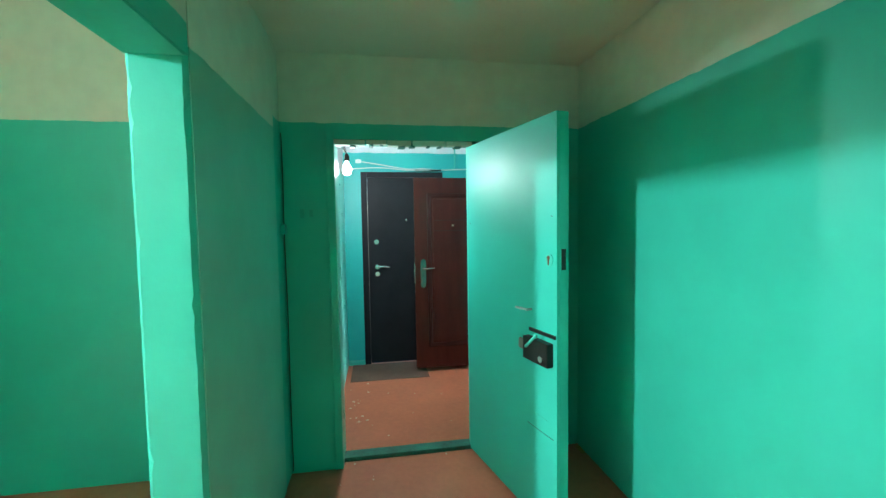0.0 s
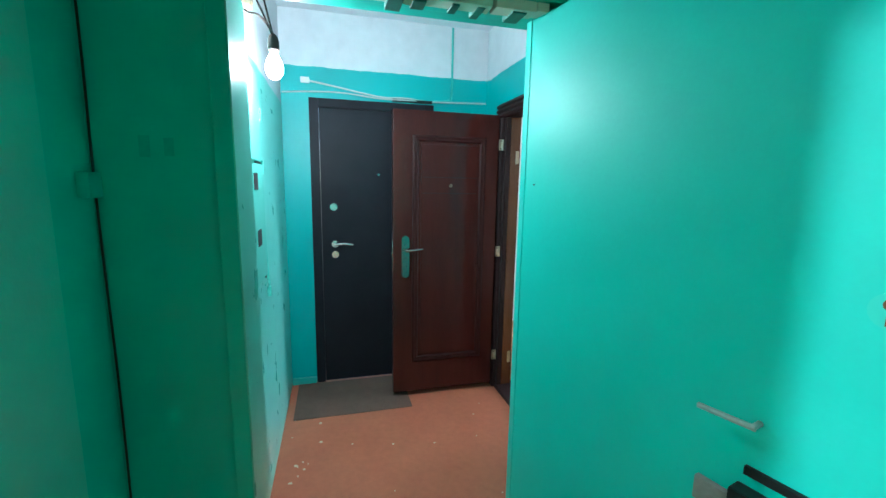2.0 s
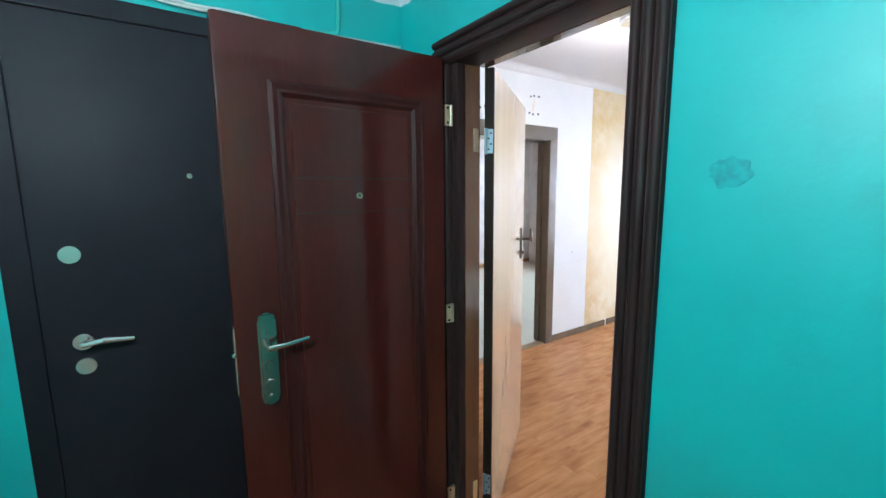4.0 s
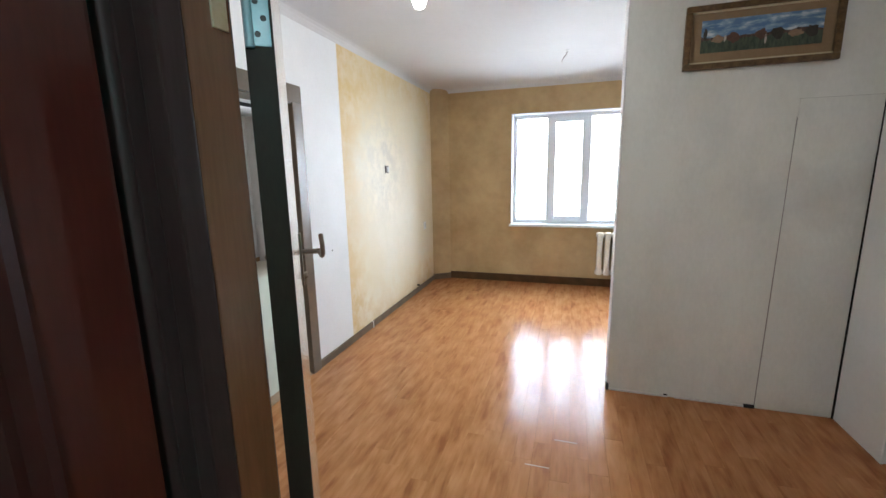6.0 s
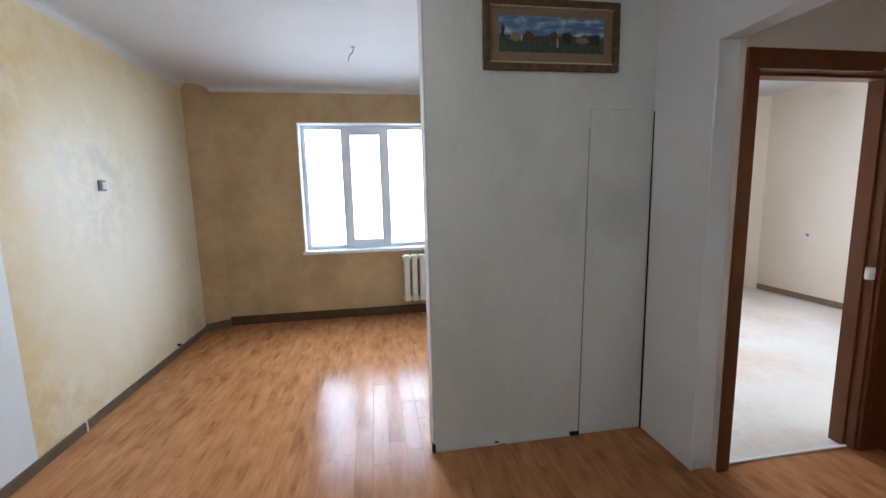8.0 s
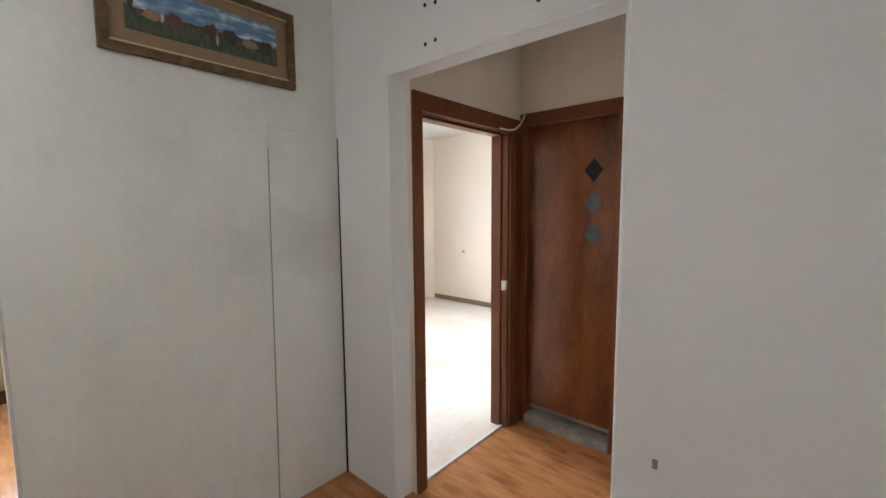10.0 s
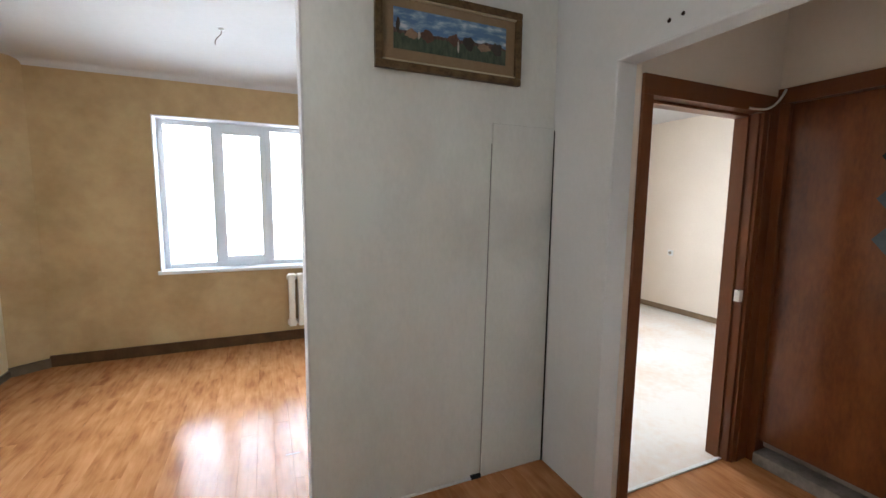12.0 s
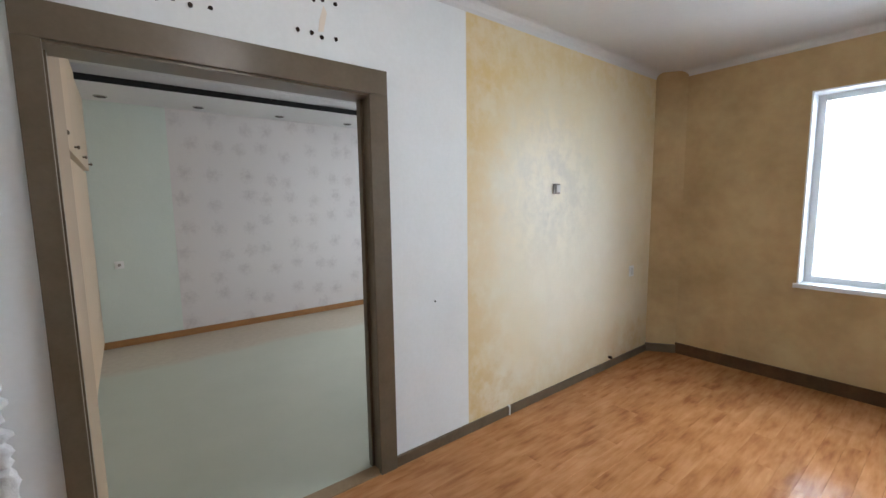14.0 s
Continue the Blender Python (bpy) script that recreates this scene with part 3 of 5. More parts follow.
# hall and living room
wall("wall_south", wall_rows("y", 1.70, SOUTH, -2.16, 0.80, 0, TOP, [(-0.66, 0.18, 0, 2.10)]), "white_wall", "white painted hall wall round the entrance")
wall("wall_south_corner", [(0.795, 0.7985, 1.75, 1.956, 0, CEIL), (0.7985, EAST, 1.951, 1.956, 0, CEIL)], "white_wall", "white painted hall wall beside the entrance")
wall("wall_west_white", wall_rows("x", -2.16, WEST, SOUTH, 4.44, 0, TOP, [(2.55, 3.83, 0, 2.09)]), "white_wall", "white painted wall with a wide framed opening")
# chamfer faces away from the window; the darker tan paints in its shade
bm = bmesh.new()
prism(bm, [(-2.16, 6.78), (WEST, 6.78), (-1.82, NORTH), (-2.16, NORTH)], 0, TOP)
solid("wall_corner_chamfer", bm, M["tan_wall"], "plastered chamfer across the room corner, its shade painted in as tan", "wall")
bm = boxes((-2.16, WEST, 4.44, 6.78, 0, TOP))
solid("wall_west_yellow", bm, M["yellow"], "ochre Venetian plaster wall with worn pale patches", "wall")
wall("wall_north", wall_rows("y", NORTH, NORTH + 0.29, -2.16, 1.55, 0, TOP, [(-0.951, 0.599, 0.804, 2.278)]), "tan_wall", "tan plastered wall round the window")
wall("wall_east", wall_rows("x", EAST, 1.55, 1.95, NORTH, 0, TOP, [(2.655, 3.73, 0, 2.132)]), "white_wall", "white painted wall with an open passage")
wall("wall_partition", [(0.145, EAST, 4.15, 4.29, 0, TOP)], "smudged_wall", "white boarded partition wall between hall and living room")
solid("ceiling_living", boxes((-2.16, 1.55, 1.70, 7.10, CEIL, TOP)), M["ceiling"], "white painted ceiling", "ceiling")
solid("subfloor", boxes((-2.16, 2.70, 1.64, 7.22, -0.14, -0.009)), M["black_void"], "concrete under the laminate boards", "floor")

# rounded plaster beads on the arrises of the passage opening
bm = bmesh.new()
for y in (2.655, 3.73):
    rod(bm, (EAST + 0.004, y, 0.0), (EAST + 0.004, y, 2.132), 0.0075, 10)
rod(bm, (EAST + 0.004, 2.655, 2.132), (EAST + 0.004, 3.73, 2.132), 0.0075, 10)
solid("trim_passage_bead", bm, M["white_wall"], "rounded plaster arris of the passage opening", "trim", smooth=True)

# passage
wall("wall_passage_south", wall_rows("y", 2.56, 2.68, 1.55, 2.70, 0, TOP), "peach_wall", "cream painted passage wall")
wall("wall_passage_north", wall_rows("y", 3.70, 3.82, 1.55, 5.35, 0, TOP, [(1.60, 2.46, 0, 2.03)]), "peach_wall", "cream painted wall with a door frame")
wall("wall_passage_east", wall_rows("x", 2.59, 2.72, 2.68, 3.70, 0, TOP, [(3.04, 3.66, 0, 2.06)]), "peach_wall", "cream painted wall round the washroom door")
solid("ceiling_passage", boxes((1.55, 2.72, 2.56, 3.82, CEIL, TOP)), M["ceiling"], "white painted passage ceiling", "ceiling")
wall("wall_washroom_back", wall_rows("x", 2.80, 2.90, 2.56, 3.70, 0, TOP), "white_wall", "dim washroom wall behind the door")

# right-hand room
bm = boxes((5.20, 5.35, 3.82, 6.92, 0, TOP))
prism(bm, [(5.20, 6.92), (5.35, 6.92), (5.35, 7.20), (5.05, 7.06)], 0, TOP)
solid("wall_bedroom_east", bm, M["peach_wall"], "pale peach painted bedroom wall", "wall")
wall("wall_bedroom_north", wall_rows("y", 7.06, 7.30, 1.55, 5.20, 0, TOP, [(2.2, 3.9, 0.76, 2.33)]), "peach_wall", "pale peach painted wall with the bedroom window")
wall("wall_bedroom_west", wall_rows("x", 1.55, 1.554, 3.82, 7.06, 0, CEIL), "peach_wall", "pale peach painted bedroom wall")
solid("ceiling_bedroom", boxes((1.554, 5.35, 3.82, 7.30, CEIL, TOP)), M["ceiling"], "white painted bedroom ceiling", "ceiling")
solid("floor_bedroom", boxes((1.55, 5.35, 3.745, 7.30, -0.10, 0.0)), M["lino_cream"], "cream linoleum floor with worn stains", "floor")

# left-hand room
wall("wall_left_room_far_plain", wall_rows("x", -5.75, -5.62, 2.0, 3.22, 0, TOP), "pale_green_wall", "pale green painted wall strip")
wall("wall_left_room_far", wall_rows("x", -5.75, -5.617, 3.22, 7.30, 0, TOP), "wallpaper", "wall with pale floral wallpaper")
wall("wall_left_room_north", wall_rows("y", 7.30, 7.45, -5.75, -2.16, 0, TOP, [(-4.8, -3.0, 0.76, 2.33)]), "wallpaper", "papered wall with the room's window")
wall("wall_left_room_south", wall_rows("y", 1.85, 2.0, -5.75, -2.16, 0, TOP), "pale_green_wall", "pale green wall behind the wardrobe")
wall("wall_left_room_east", wall_rows("x", -2.164, -2.16, 2.0, 7.30, 0, CEIL, [(2.55, 3.83, 0, 2.09)]), "wallpaper", "papered wall beside the opening")
solid("ceiling_left_room", boxes((-5.75, -2.164, 1.85, 7.45, 2.68, TOP)), M["ceiling"], "white painted ceiling", "ceiling")
solid("floor_left_room", boxes((-5.75, -2.10, 1.85, 7.45, -0.10, 0.0)), M["lino_green"], "grey-green linoleum floor with a dull sheen", "floor")

# daylight beyond the windows
solid("backdrop", boxes((-60, 60, 62, 62.2, -20, 60)), M["sky_glow"], "white overcast distance outside the window", "backdrop")


# skirting
def skirting(name, outline_rows, material, label):
    bm = bmesh.new()
    for r in outline_rows:
        box(bm, *r, bevel=0.006)
    return solid(name, bm, M[material], label, "baseboard")


skirting("baseboard_west", [(WEST, WEST + 0.018, 3.89, 6.77, 0, 0.062)], "baseboard", "brown painted skirting board")
skirting("baseboard_north", [(-1.82, 1.43, NORTH - 0.018, NORTH, 0, 0.105)], "dark_skirting", "dark brown painted skirting board")
bm = bmesh.new()
prism(bm, [(WEST, 6.77), (WEST + 0.02, 6.762), (-1.812, NORTH - 0.02), (-1.82, NORTH)], 0, 0.08)
solid("baseboard_corner", bm, M["baseboard"], "brown skirting across the corner", "baseboard")
skirting("baseboard_bedroom_east", [(5.182, 5.20, 3.82, 6.90, 0, 0.075)], "bed_skirting", "light brown painted skirting board")
skirting("baseboard_bedroom_north", [(1.56, 5.03, 7.042, 7.06, 0, 0.075)], "bed_skirting", "light brown painted skirting board")
skirting("baseboard_left_room", [(-5.612, -5.594, 2.47, 7.30, 0, 0.075)], "oak_base", "orange-brown wooden skirting board")
skirting("baseboard_partition", [(0.15, 0.52, 4.138, 4.149, 0, 0.014), (0.56, 1.0, 4.136, 4.149, 0, 0.012)], "plaster", "thin chipped strip under the partition")


# cornice: a small cove along the ceiling
def cove(lo, hi, axis, wall_at, sign, size=0.055):
    bm = bmesh.new()
    pts = [(0, 0)] + [(size * (1 - math.sin(a)), -size * (1 - math.cos(a))) for a in [radians(x) for x in (0, 22, 45, 68, 90)]]
    outline = [(wall_at + sign * p, CEIL + q) for p, q in pts]
    return prism(bm, outline, lo, hi, axis)


solid("trim_cornice_west", cove(SOUTH, 6.80, "y", WEST, 1, 0.062), M["ceiling"], "white plaster cove along the ceiling", "trim")
solid("trim_cornice_north", cove(-1.90, 1.43, "x", NORTH, -1, 0.055), M["ceiling"], "white plaster cove along the ceiling", "trim")


# ---- doors ----
def door_lever(parent, x, y, z, way, material, reach=0.11, name="handle"):
    """A lever on a round rose: it stands out along local y (sign way) and points along local x (sign of reach)."""
    bm = bmesh.new()
    rod(bm, (x, y, z), (x, y + way * 0.012, z), 0.026)
    rod(bm, (x, y, z), (x, y + way * 0.055, z), 0.010)
    rod(bm, (x, y + way * 0.05, z), (x + reach * 0.45, y + way * 0.056, z + 0.008), 0.009, 10)
    rod(bm, (x + reach * 0.4, y + way * 0.056, z + 0.008), (x + reach, y + way * 0.05, z - 0.002), 0.010, 10, 0.007)
    return part(name, bm, M[material], parent, "", True)


def leaf_panel(w, h, t, z0=0.0):
    bm = bmesh.new()
    box(bm, 0, w, -t / 2, t / 2, z0, z0 + h, bevel=0.004)
    return bm


def hinge_plate(parent, x, y, z, material="brass_zinc", w=0.028, h=0.075, label="pale zinc hinge"):
    bm = bmesh.new()
    box(bm, x - w / 2, x + w / 2, y - 0.004, y + 0.004, z - h / 2, z + h / 2, bevel=0.002)
    rod(bm, (x - w / 2, y, z - h / 2), (x - w / 2, y, z + h / 2), 0.008, 10)
    ob = part("hinge", bm, M[material], parent, label, True)
    for dz in (-h * 0.36, h * 0.36):
        s = bmesh.new()
        rod(s, (x + 0.004, y - 0.007, z + dz), (x + 0.004, y + 0.007, z + dz), 0.005, 8)
        part("screw", s, M["black_metal"], ob)
    return ob


# green steel door of the vestibule, open into the corridor
green_door = thing("door_1", "open green-painted steel door with a black rim lock", "door", pose(0.945, 1.035, 0, 0, 0, 13.7), kind="structure")
part("leaf", leaf_panel(0.93, 2.055, 0.012, 0.012), M["green_door"], green_door)
bm = boxes((0.895, 0.93, 0.007, 0.062, 0.012, 2.067), (0.0, 0.035, 0.007, 0.05, 0.012, 2.067), (0.035, 0.895, 0.007, 0.05, 2.03, 2.067), (0.035, 0.895, 0.007, 0.05, 0.012, 0.05), bevel=0.003)
part("edge_profile", bm, M["green_door"], green_door)
bm = boxes((0.035, 0.895, 0.030, 0.036, 0.05, 2.03))
part("back_sheet", bm, M["green_door"], green_door)
bm = bmesh.new()
box(bm, 0.705, 0.905, -0.046, -0.007, 0.860, 0.976, bevel=0.005)
lock = part("rim_lock", bm, M["black_metal"], green_door, "black steel rim lock")
bm = bmesh.new()
box(bm, 0.63, 0.705, -0.022, -0.007, 0.890, 0.943, bevel=0.003)
part("latch_tongue", bm, M["grey_sill"], lock, "dull grey latch tongue")
bm = bmesh.new()
rod(bm, (0.86, -0.046, 0.893), (0.86, -0.053, 0.893), 0.016)
part("cylinder", bm, M["steel"], lock, "steel lock cylinder", True)
bm = bmesh.new()
rod(bm, (0.74, -0.05, 0.928), (0.83, -0.058, 1.0), 0.008, 10)
ball(bm, (0.83, -0.058, 1.0), 0.011)
part("lock_lever", bm, M["cable_teal"], lock, "green-painted lock lever", True)
bm = boxes((0.715, 0.925, -0.016, -0.006, 1.0, 1.018), bevel=0.002)
part("slot", bm, M["black_metal"], green_door, "dark slot above the lock")
bm = bmesh.new()
rod(bm, (0.728, -0.007, 1.112), (0.728, -0.035, 1.112), 0.006, 10)
rod(bm, (0.628, -0.036, 1.108), (0.733, -0.035, 1.112), 0.006, 10)
part("handle", bm, M["bare_handle"], green_door, "small bare metal pull handle", True)
bm = bmesh.new()
rod(bm, (0.874, -0.006, 1.376), (0.874, -0.010, 1.376), 0.030, 20)
rose = part("keyhole_cover", bm, M["green_paint"], green_door, "painted keyhole cover", True)
bm = bmesh.new()
rod(bm, (0.872, -0.010, 1.386), (0.872, -0.012, 1.386), 0.011, 12)
box(bm, 0.867, 0.877, -0.012, -0.010, 1.352, 1.382)
part("keyhole", bm, M["red_wood"], rose, "rusty keyhole")
bm = boxes((0.69, 0.905, -0.0085, -0.0055, 0.500, 0.503))
part("crease", bm, M["dirty_green"], green_door, "thin dark crease in the sheet steel")
bm = boxes((0.926, 0.932, 0.020, 0.045, 1.33, 1.43), bevel=0.001)
part("strike_slot", bm, M["black_metal"], green_door, "dark bolt slot in the edge")
bm = boxes((0.74, 0.86, -0.0075, -0.0062, 0.575, 0.578))
part("scratch", bm, M["green_paint"], green_door)
for x, z in ((0.045, 1.56), (0.893, 1.585)):
    bm = bmesh.new()
    rod(bm, (x, -0.006, z), (x, -0.008, z), 0.003, 8)
    part("screw", bm, M["black_metal"], green_door)

# its steel frame
bm = boxes((0.90, 1.028, 0.13, 0.175, 0, 2.13), (0.895, 0.931, 1.034, 1.132, 0, 2.13), (0.90, 0.95, 0.175, 1.055, 2.07, 2.13), bevel=0.004)
solid("trim_green_door_frame", bm, M["green_paint"], "green-painted angle-steel door frame", "door frame")
bm = boxes((0.86, 0.95, 0.175, 1.055, -0.004, 0.028), bevel=0.006)
solid("trim_green_threshold", bm, M["dirty_green"], "dirty green-painted steel threshold", "threshold")
# thin sheet added over the reveal; its pale mint stands in for bulb glare
bm = boxes((0.802, 1.026, 0.1755, 0.1785, 0.0, 2.06))
solid("trim_reveal_glare", bm, M["mint_paint"], "glossy sheet added on the door reveal, bulb glare painted in as pale mint", "trim")
# ragged paint and plaster along the top of the opening
rng = random.Random(4)
for i in range(9):
    y = 0.2 + 0.09 * i + rng.uniform(-0.02, 0.02)
    w, h = rng.uniform(0.02, 0.05), rng.uniform(0.008, 0.03)
    bm = bmesh.new()
    box(bm, 0.93 + rng.uniform(-0.02, 0.02), 1.0, y, y + w, 2.075 - h, 2.075, bevel=0.003)
    tagged(new("plaster_crumb", mesh_of("plaster_crumb", bm, M["dirty_green"])), "dirty green crumb of plaster under the lintel", "plaster", "crumbs along the lintel")

# pale broken plaster showing under the lintel
bm = bmesh.new()
rng = random.Random(12)
y = 0.178
while y < 1.03:
    w = rng.uniform(0.10, 0.28)
    box(bm, 0.957, 1.012, y, min(y + w, 1.05), 2.088 - rng.uniform(0.024, 0.034), 2.0885, bevel=0.004)
    y += w + rng.uniform(0.0, 0.015)
solid("trim_lintel_plaster", bm, M["stair_white"], "pale broken plaster edge under the lintel", "trim")

# black neighbour's door
black = thing("door_2", "closed black steel flat door with chrome fittings", "door", pose(-0.99, 0.30, 0, 0, 0, 90), kind="structure")
bm = boxes((-0.035, 0.03, -0.02, 0.05, 0, 2.15), (0.81, 0.875, -0.02, 0.05, 0, 2.15), (0.03, 0.81, -0.02, 0.05, 2.09, 2.15), bevel=0.004)
part("frame", bm, M["black_door"], black)
bm = leaf_panel(0.775, 2.07, 0.05, 0.015)
for v in bm.verts:
    v.co.x += 0.0325
part("leaf", bm, M["black_door"], black)


def chrome(parent, x, z, r, out):
    bm = bmesh.new()
    rod(bm, (x, -0.025, z), (x, -0.025 - out, z), r, 20)
    return part("lock_rose", bm, M["steel"], parent, "chrome lock rose", True)


chrome(black, 0.12, 1.378, 0.027, 0.012)
chrome(black, 0.125, 1.02, 0.026, 0.012)
door_lever(black, 0.125, -0.025, 1.10, -1, "steel", 0.13)
bm = bmesh.new()
rod(bm, (0.453, -0.025, 1.619), (0.453, -0.032, 1.619), 0.009, 12)
part("peephole", bm, M["steel"], black, "chrome peephole", True)

# mahogany entrance door, folded back at a right angle
red = thing("door_3", "open mahogany-veneered entrance door with a moulded panel", "door", pose(-0.60, 1.585, 0, 0, 0, -90), kind="structure")
# local x runs from the hinges to the free edge, local +y faces the corridor side
bm = bmesh.new()
box(bm, 0.02, 0.775, -0.055, 0.0, 0.045, 2.045, bevel=0.005)
part("leaf", bm, M["mahogany"], red)


def moulding(x0, x1, z0, z1, y, width, height, parent, material):
    """A mitred moulding round a panel, with a stepped profile."""
    prof = [(0, 0), (0, height * 0.6), (width * 0.25, height), (width * 0.55, height * 0.7), (width * 0.75, height * 0.85), (width, 0.0)]
    bm = bmesh.new()
    loops = []
    for u, v in prof:
        loops.append([bm.verts.new(p) for p in ((x0 + u, y + v, z0 + u), (x1 - u, y + v, z0 + u), (x1 - u, y + v, z1 - u), (x0 + u, y + v, z1 - u))])
    for a, b in zip(loops, loops[1:]):
        for i in range(4):
            bm.faces.new((a[i], a[(i + 1) % 4], b[(i + 1) % 4], b[i]))
    return part("moulding", bm, M[material], parent)


moulding(0.115, 0.64, 0.27, 1.885, 0.0, 0.045, 0.012, red, "mahogany_shade")
bm = bmesh.new()
box(bm, 0.175, 0.58, -0.001, 0.006, 0.33, 1.825, bevel=0.005)
part("panel", bm, M["mahogany"], red)
for z in (1.495, 1.604):
    bm = boxes((0.18, 0.575, 0.0055, 0.0075, z - 0.003, z + 0.003))
    part("groove", bm, M["dark_wood"], red, "dark groove across the panel")
bm = bmesh.new()
lathe(bm, [(0.0105, 0.0), (0.0105, 0.005), (0.007, 0.006), (0.006, 0.001)])
bmesh.ops.rotate(bm, verts=bm.verts, cent=(0, 0, 0), matrix=Matrix.Rotation(radians(-90), 3, "X"))
bmesh.ops.translate(bm, verts=bm.verts, vec=(0.37, 0.005, 1.548))
part("peephole", bm, M["brass_zinc"], red, "chrome peephole ring", True)
bm = bmesh.new()
prism(bm, [(0.662, 0.925), (0.674, 0.905), (0.704, 0.905), (0.716, 0.925), (0.716, 1.18), (0.704, 1.20), (0.674, 1.20), (0.662, 1.18)], 0.0, 0.018, "y")
bmesh.ops.bevel(bm, geom=list(bm.edges), offset=0.0065, segments=2, affect="EDGES")
plate = part("lock_plate", bm, M["dark_chrome"], red, "long tarnished chrome lock plate with a lever", True)
bm = bmesh.new()
rod(bm, (0.69, 0.015, 1.10), (0.69, 0.052, 1.10), 0.011, 12)
rod(bm, (0.695, 0.052, 1.10), (0.64, 0.056, 1.104), 0.010, 10, 0.0085)
rod(bm, (0.642, 0.056, 1.104), (0.575, 0.050, 1.110), 0.0085, 10, 0.0065)
part("handle", bm, M["dark_chrome"], plate, "", True)
for z, r in ((1.135, 0.007), (1.035, 0.015), (0.98, 0.013), (0.935, 0.008)):
    bm = bmesh.new()
    rod(bm, (0.689, 0.017, z), (0.689, 0.024, z), r, 16, r * 0.8)
    part("thumb_turn", bm, M["dark_chrome"], plate, "", True)
bm = bmesh.new()
ball(bm, (0.778, -0.02, 1.075), 0.009)
part("latch_bolt", bm, M["dark_chrome"], red, "round latch bolt in the edge", True)
bm = boxes((0.774, 0.7785, -0.045, -0.012, 0.95, 1.16), bevel=0.001)
part("latch_plate", bm, M["steel"], red, "steel latch plate in the edge")
for z in (0.27, 1.074, 1.841):
    hinge_plate(red, 0.004, 0.006, z)

# dark frame of the entrance, ribbed casing
entrance = thing("door_frame", "dark brown ribbed entrance frame with an orange-brown inner jamb", "door frame", pose(0, 1.61, 0), kind="structure")


def ribbed(x0, x1, z0, z1, upright=True, back=0.09):
    """Casing with slim raised ribs, standing out from the wall toward -y."""
    bm = bmesh.new()
    box(bm, x0, x1, -0.018, back, z0, z1, bevel=0.004)
    for k in range(3):
        u = (k + 0.5) / 3
        if upright:
            c = x0 + (x1 - x0) * u
            rod(bm, (c, -0.018, z0), (c, -0.018, z1), 0.0125, 14)
        else:
            c = z0 + (z1 - z0) * u
            rod(bm, (x0, -0.018, c), (x1, -0.018, c), 0.0125, 14)
    return bm


part("jamb", ribbed(0.12, 0.218, 0.0, 2.03, back=0.05), M["dark_wood"], entrance, "", True)
part("jamb", ribbed(-0.70, -0.605, 0.0, 2.03), M["dark_wood"], entrance, "", True)
part("head", ribbed(-0.70, 0.218, 2.03, 2.13, False), M["dark_wood"], entrance, "", True)
bm = boxes((-0.605, -0.572, 0.0, 0.035, 0, 2.03), bevel=0.004)
part("rebate", bm, M["dark_wood"], entrance)
bm = boxes((-0.66, -0.575, 0.037, 0.112, 0, 2.06), bevel=0.004)
part("inner_jamb", bm, M["jamb_wood"], entrance, "varnished red-brown wooden inner jamb")
bm = boxes((-0.575, 0.12, 0.092, 0.142, 2.03, 2.10), bevel=0.004)
part("inner_head", bm, M["jamb_wood"], entrance, "varnished red-brown wooden inner head")
bm = boxes((-0.66, 0.20, -0.01, 0.138, -0.008, 0.028), bevel=0.006)
part("threshold", bm, M["dark_wood"], entrance)

# inner door of the flat, beige laminate, open into the hall
inner = thing("door_4", "open beige laminate inner door with a bronze handle", "door", pose(-0.588, 1.757, 0, 0, 0, 126.2), kind="structure")
bm = bmesh.new()
box(bm, 0.012, 0.862, -0.036, 0.0, 0.012, 2.035, bevel=0.002)
part("leaf", bm, M["beige_laminate"], inner)
bm = boxes((0.0, 0.012, -0.037, 0.001, 0.012, 2.035))
part("hinge_edge", bm, M["grey_edge"], inner, "dark grey bare hinge edge")
bm = bmesh.new()
box(bm, 0.757, 0.794, -0.044, -0.036, 1.16, 1.34, bevel=0.006)
plate = part("handle_plate", bm, M["bronze"], inner, "bronze handle plate", True)
bm = bmesh.new()
rod(bm, (0.775, -0.04, 1.275), (0.775, -0.098, 1.275), 0.009, 12)
ball(bm, (0.775, -0.098, 1.275), 0.010, (1, 1, 1), 12, 8)
part("handle", bm, M["bronze"], plate, "", True)
tube("scroll_lever", [(0.777, -0.098, 1.275), (0.737, -0.102, 1.268), (0.697, -0.106, 1.270), (0.667, -0.108, 1.290), (0.660, -0.106, 1.322), (0.674, -0.104, 1.345)], 0.0075, M["bronze"], plate, "worn bronze scroll lever")
bm = bmesh.new()
rod(bm, (0.775, -0.042, 1.195), (0.775, -0.056, 1.195), 0.012, 14)
part("thumb_turn", bm, M["bronze"], plate, "", True)
bm = bmesh.new()
rod(bm, (0.775, 0.0, 1.275), (0.775, 0.055, 1.275), 0.009, 12)
rod(bm, (0.775, 0.05, 1.275), (0.692, 0.058, 1.28), 0.009, 12)
part("back_handle", bm, M["bronze"], inner, "", True)
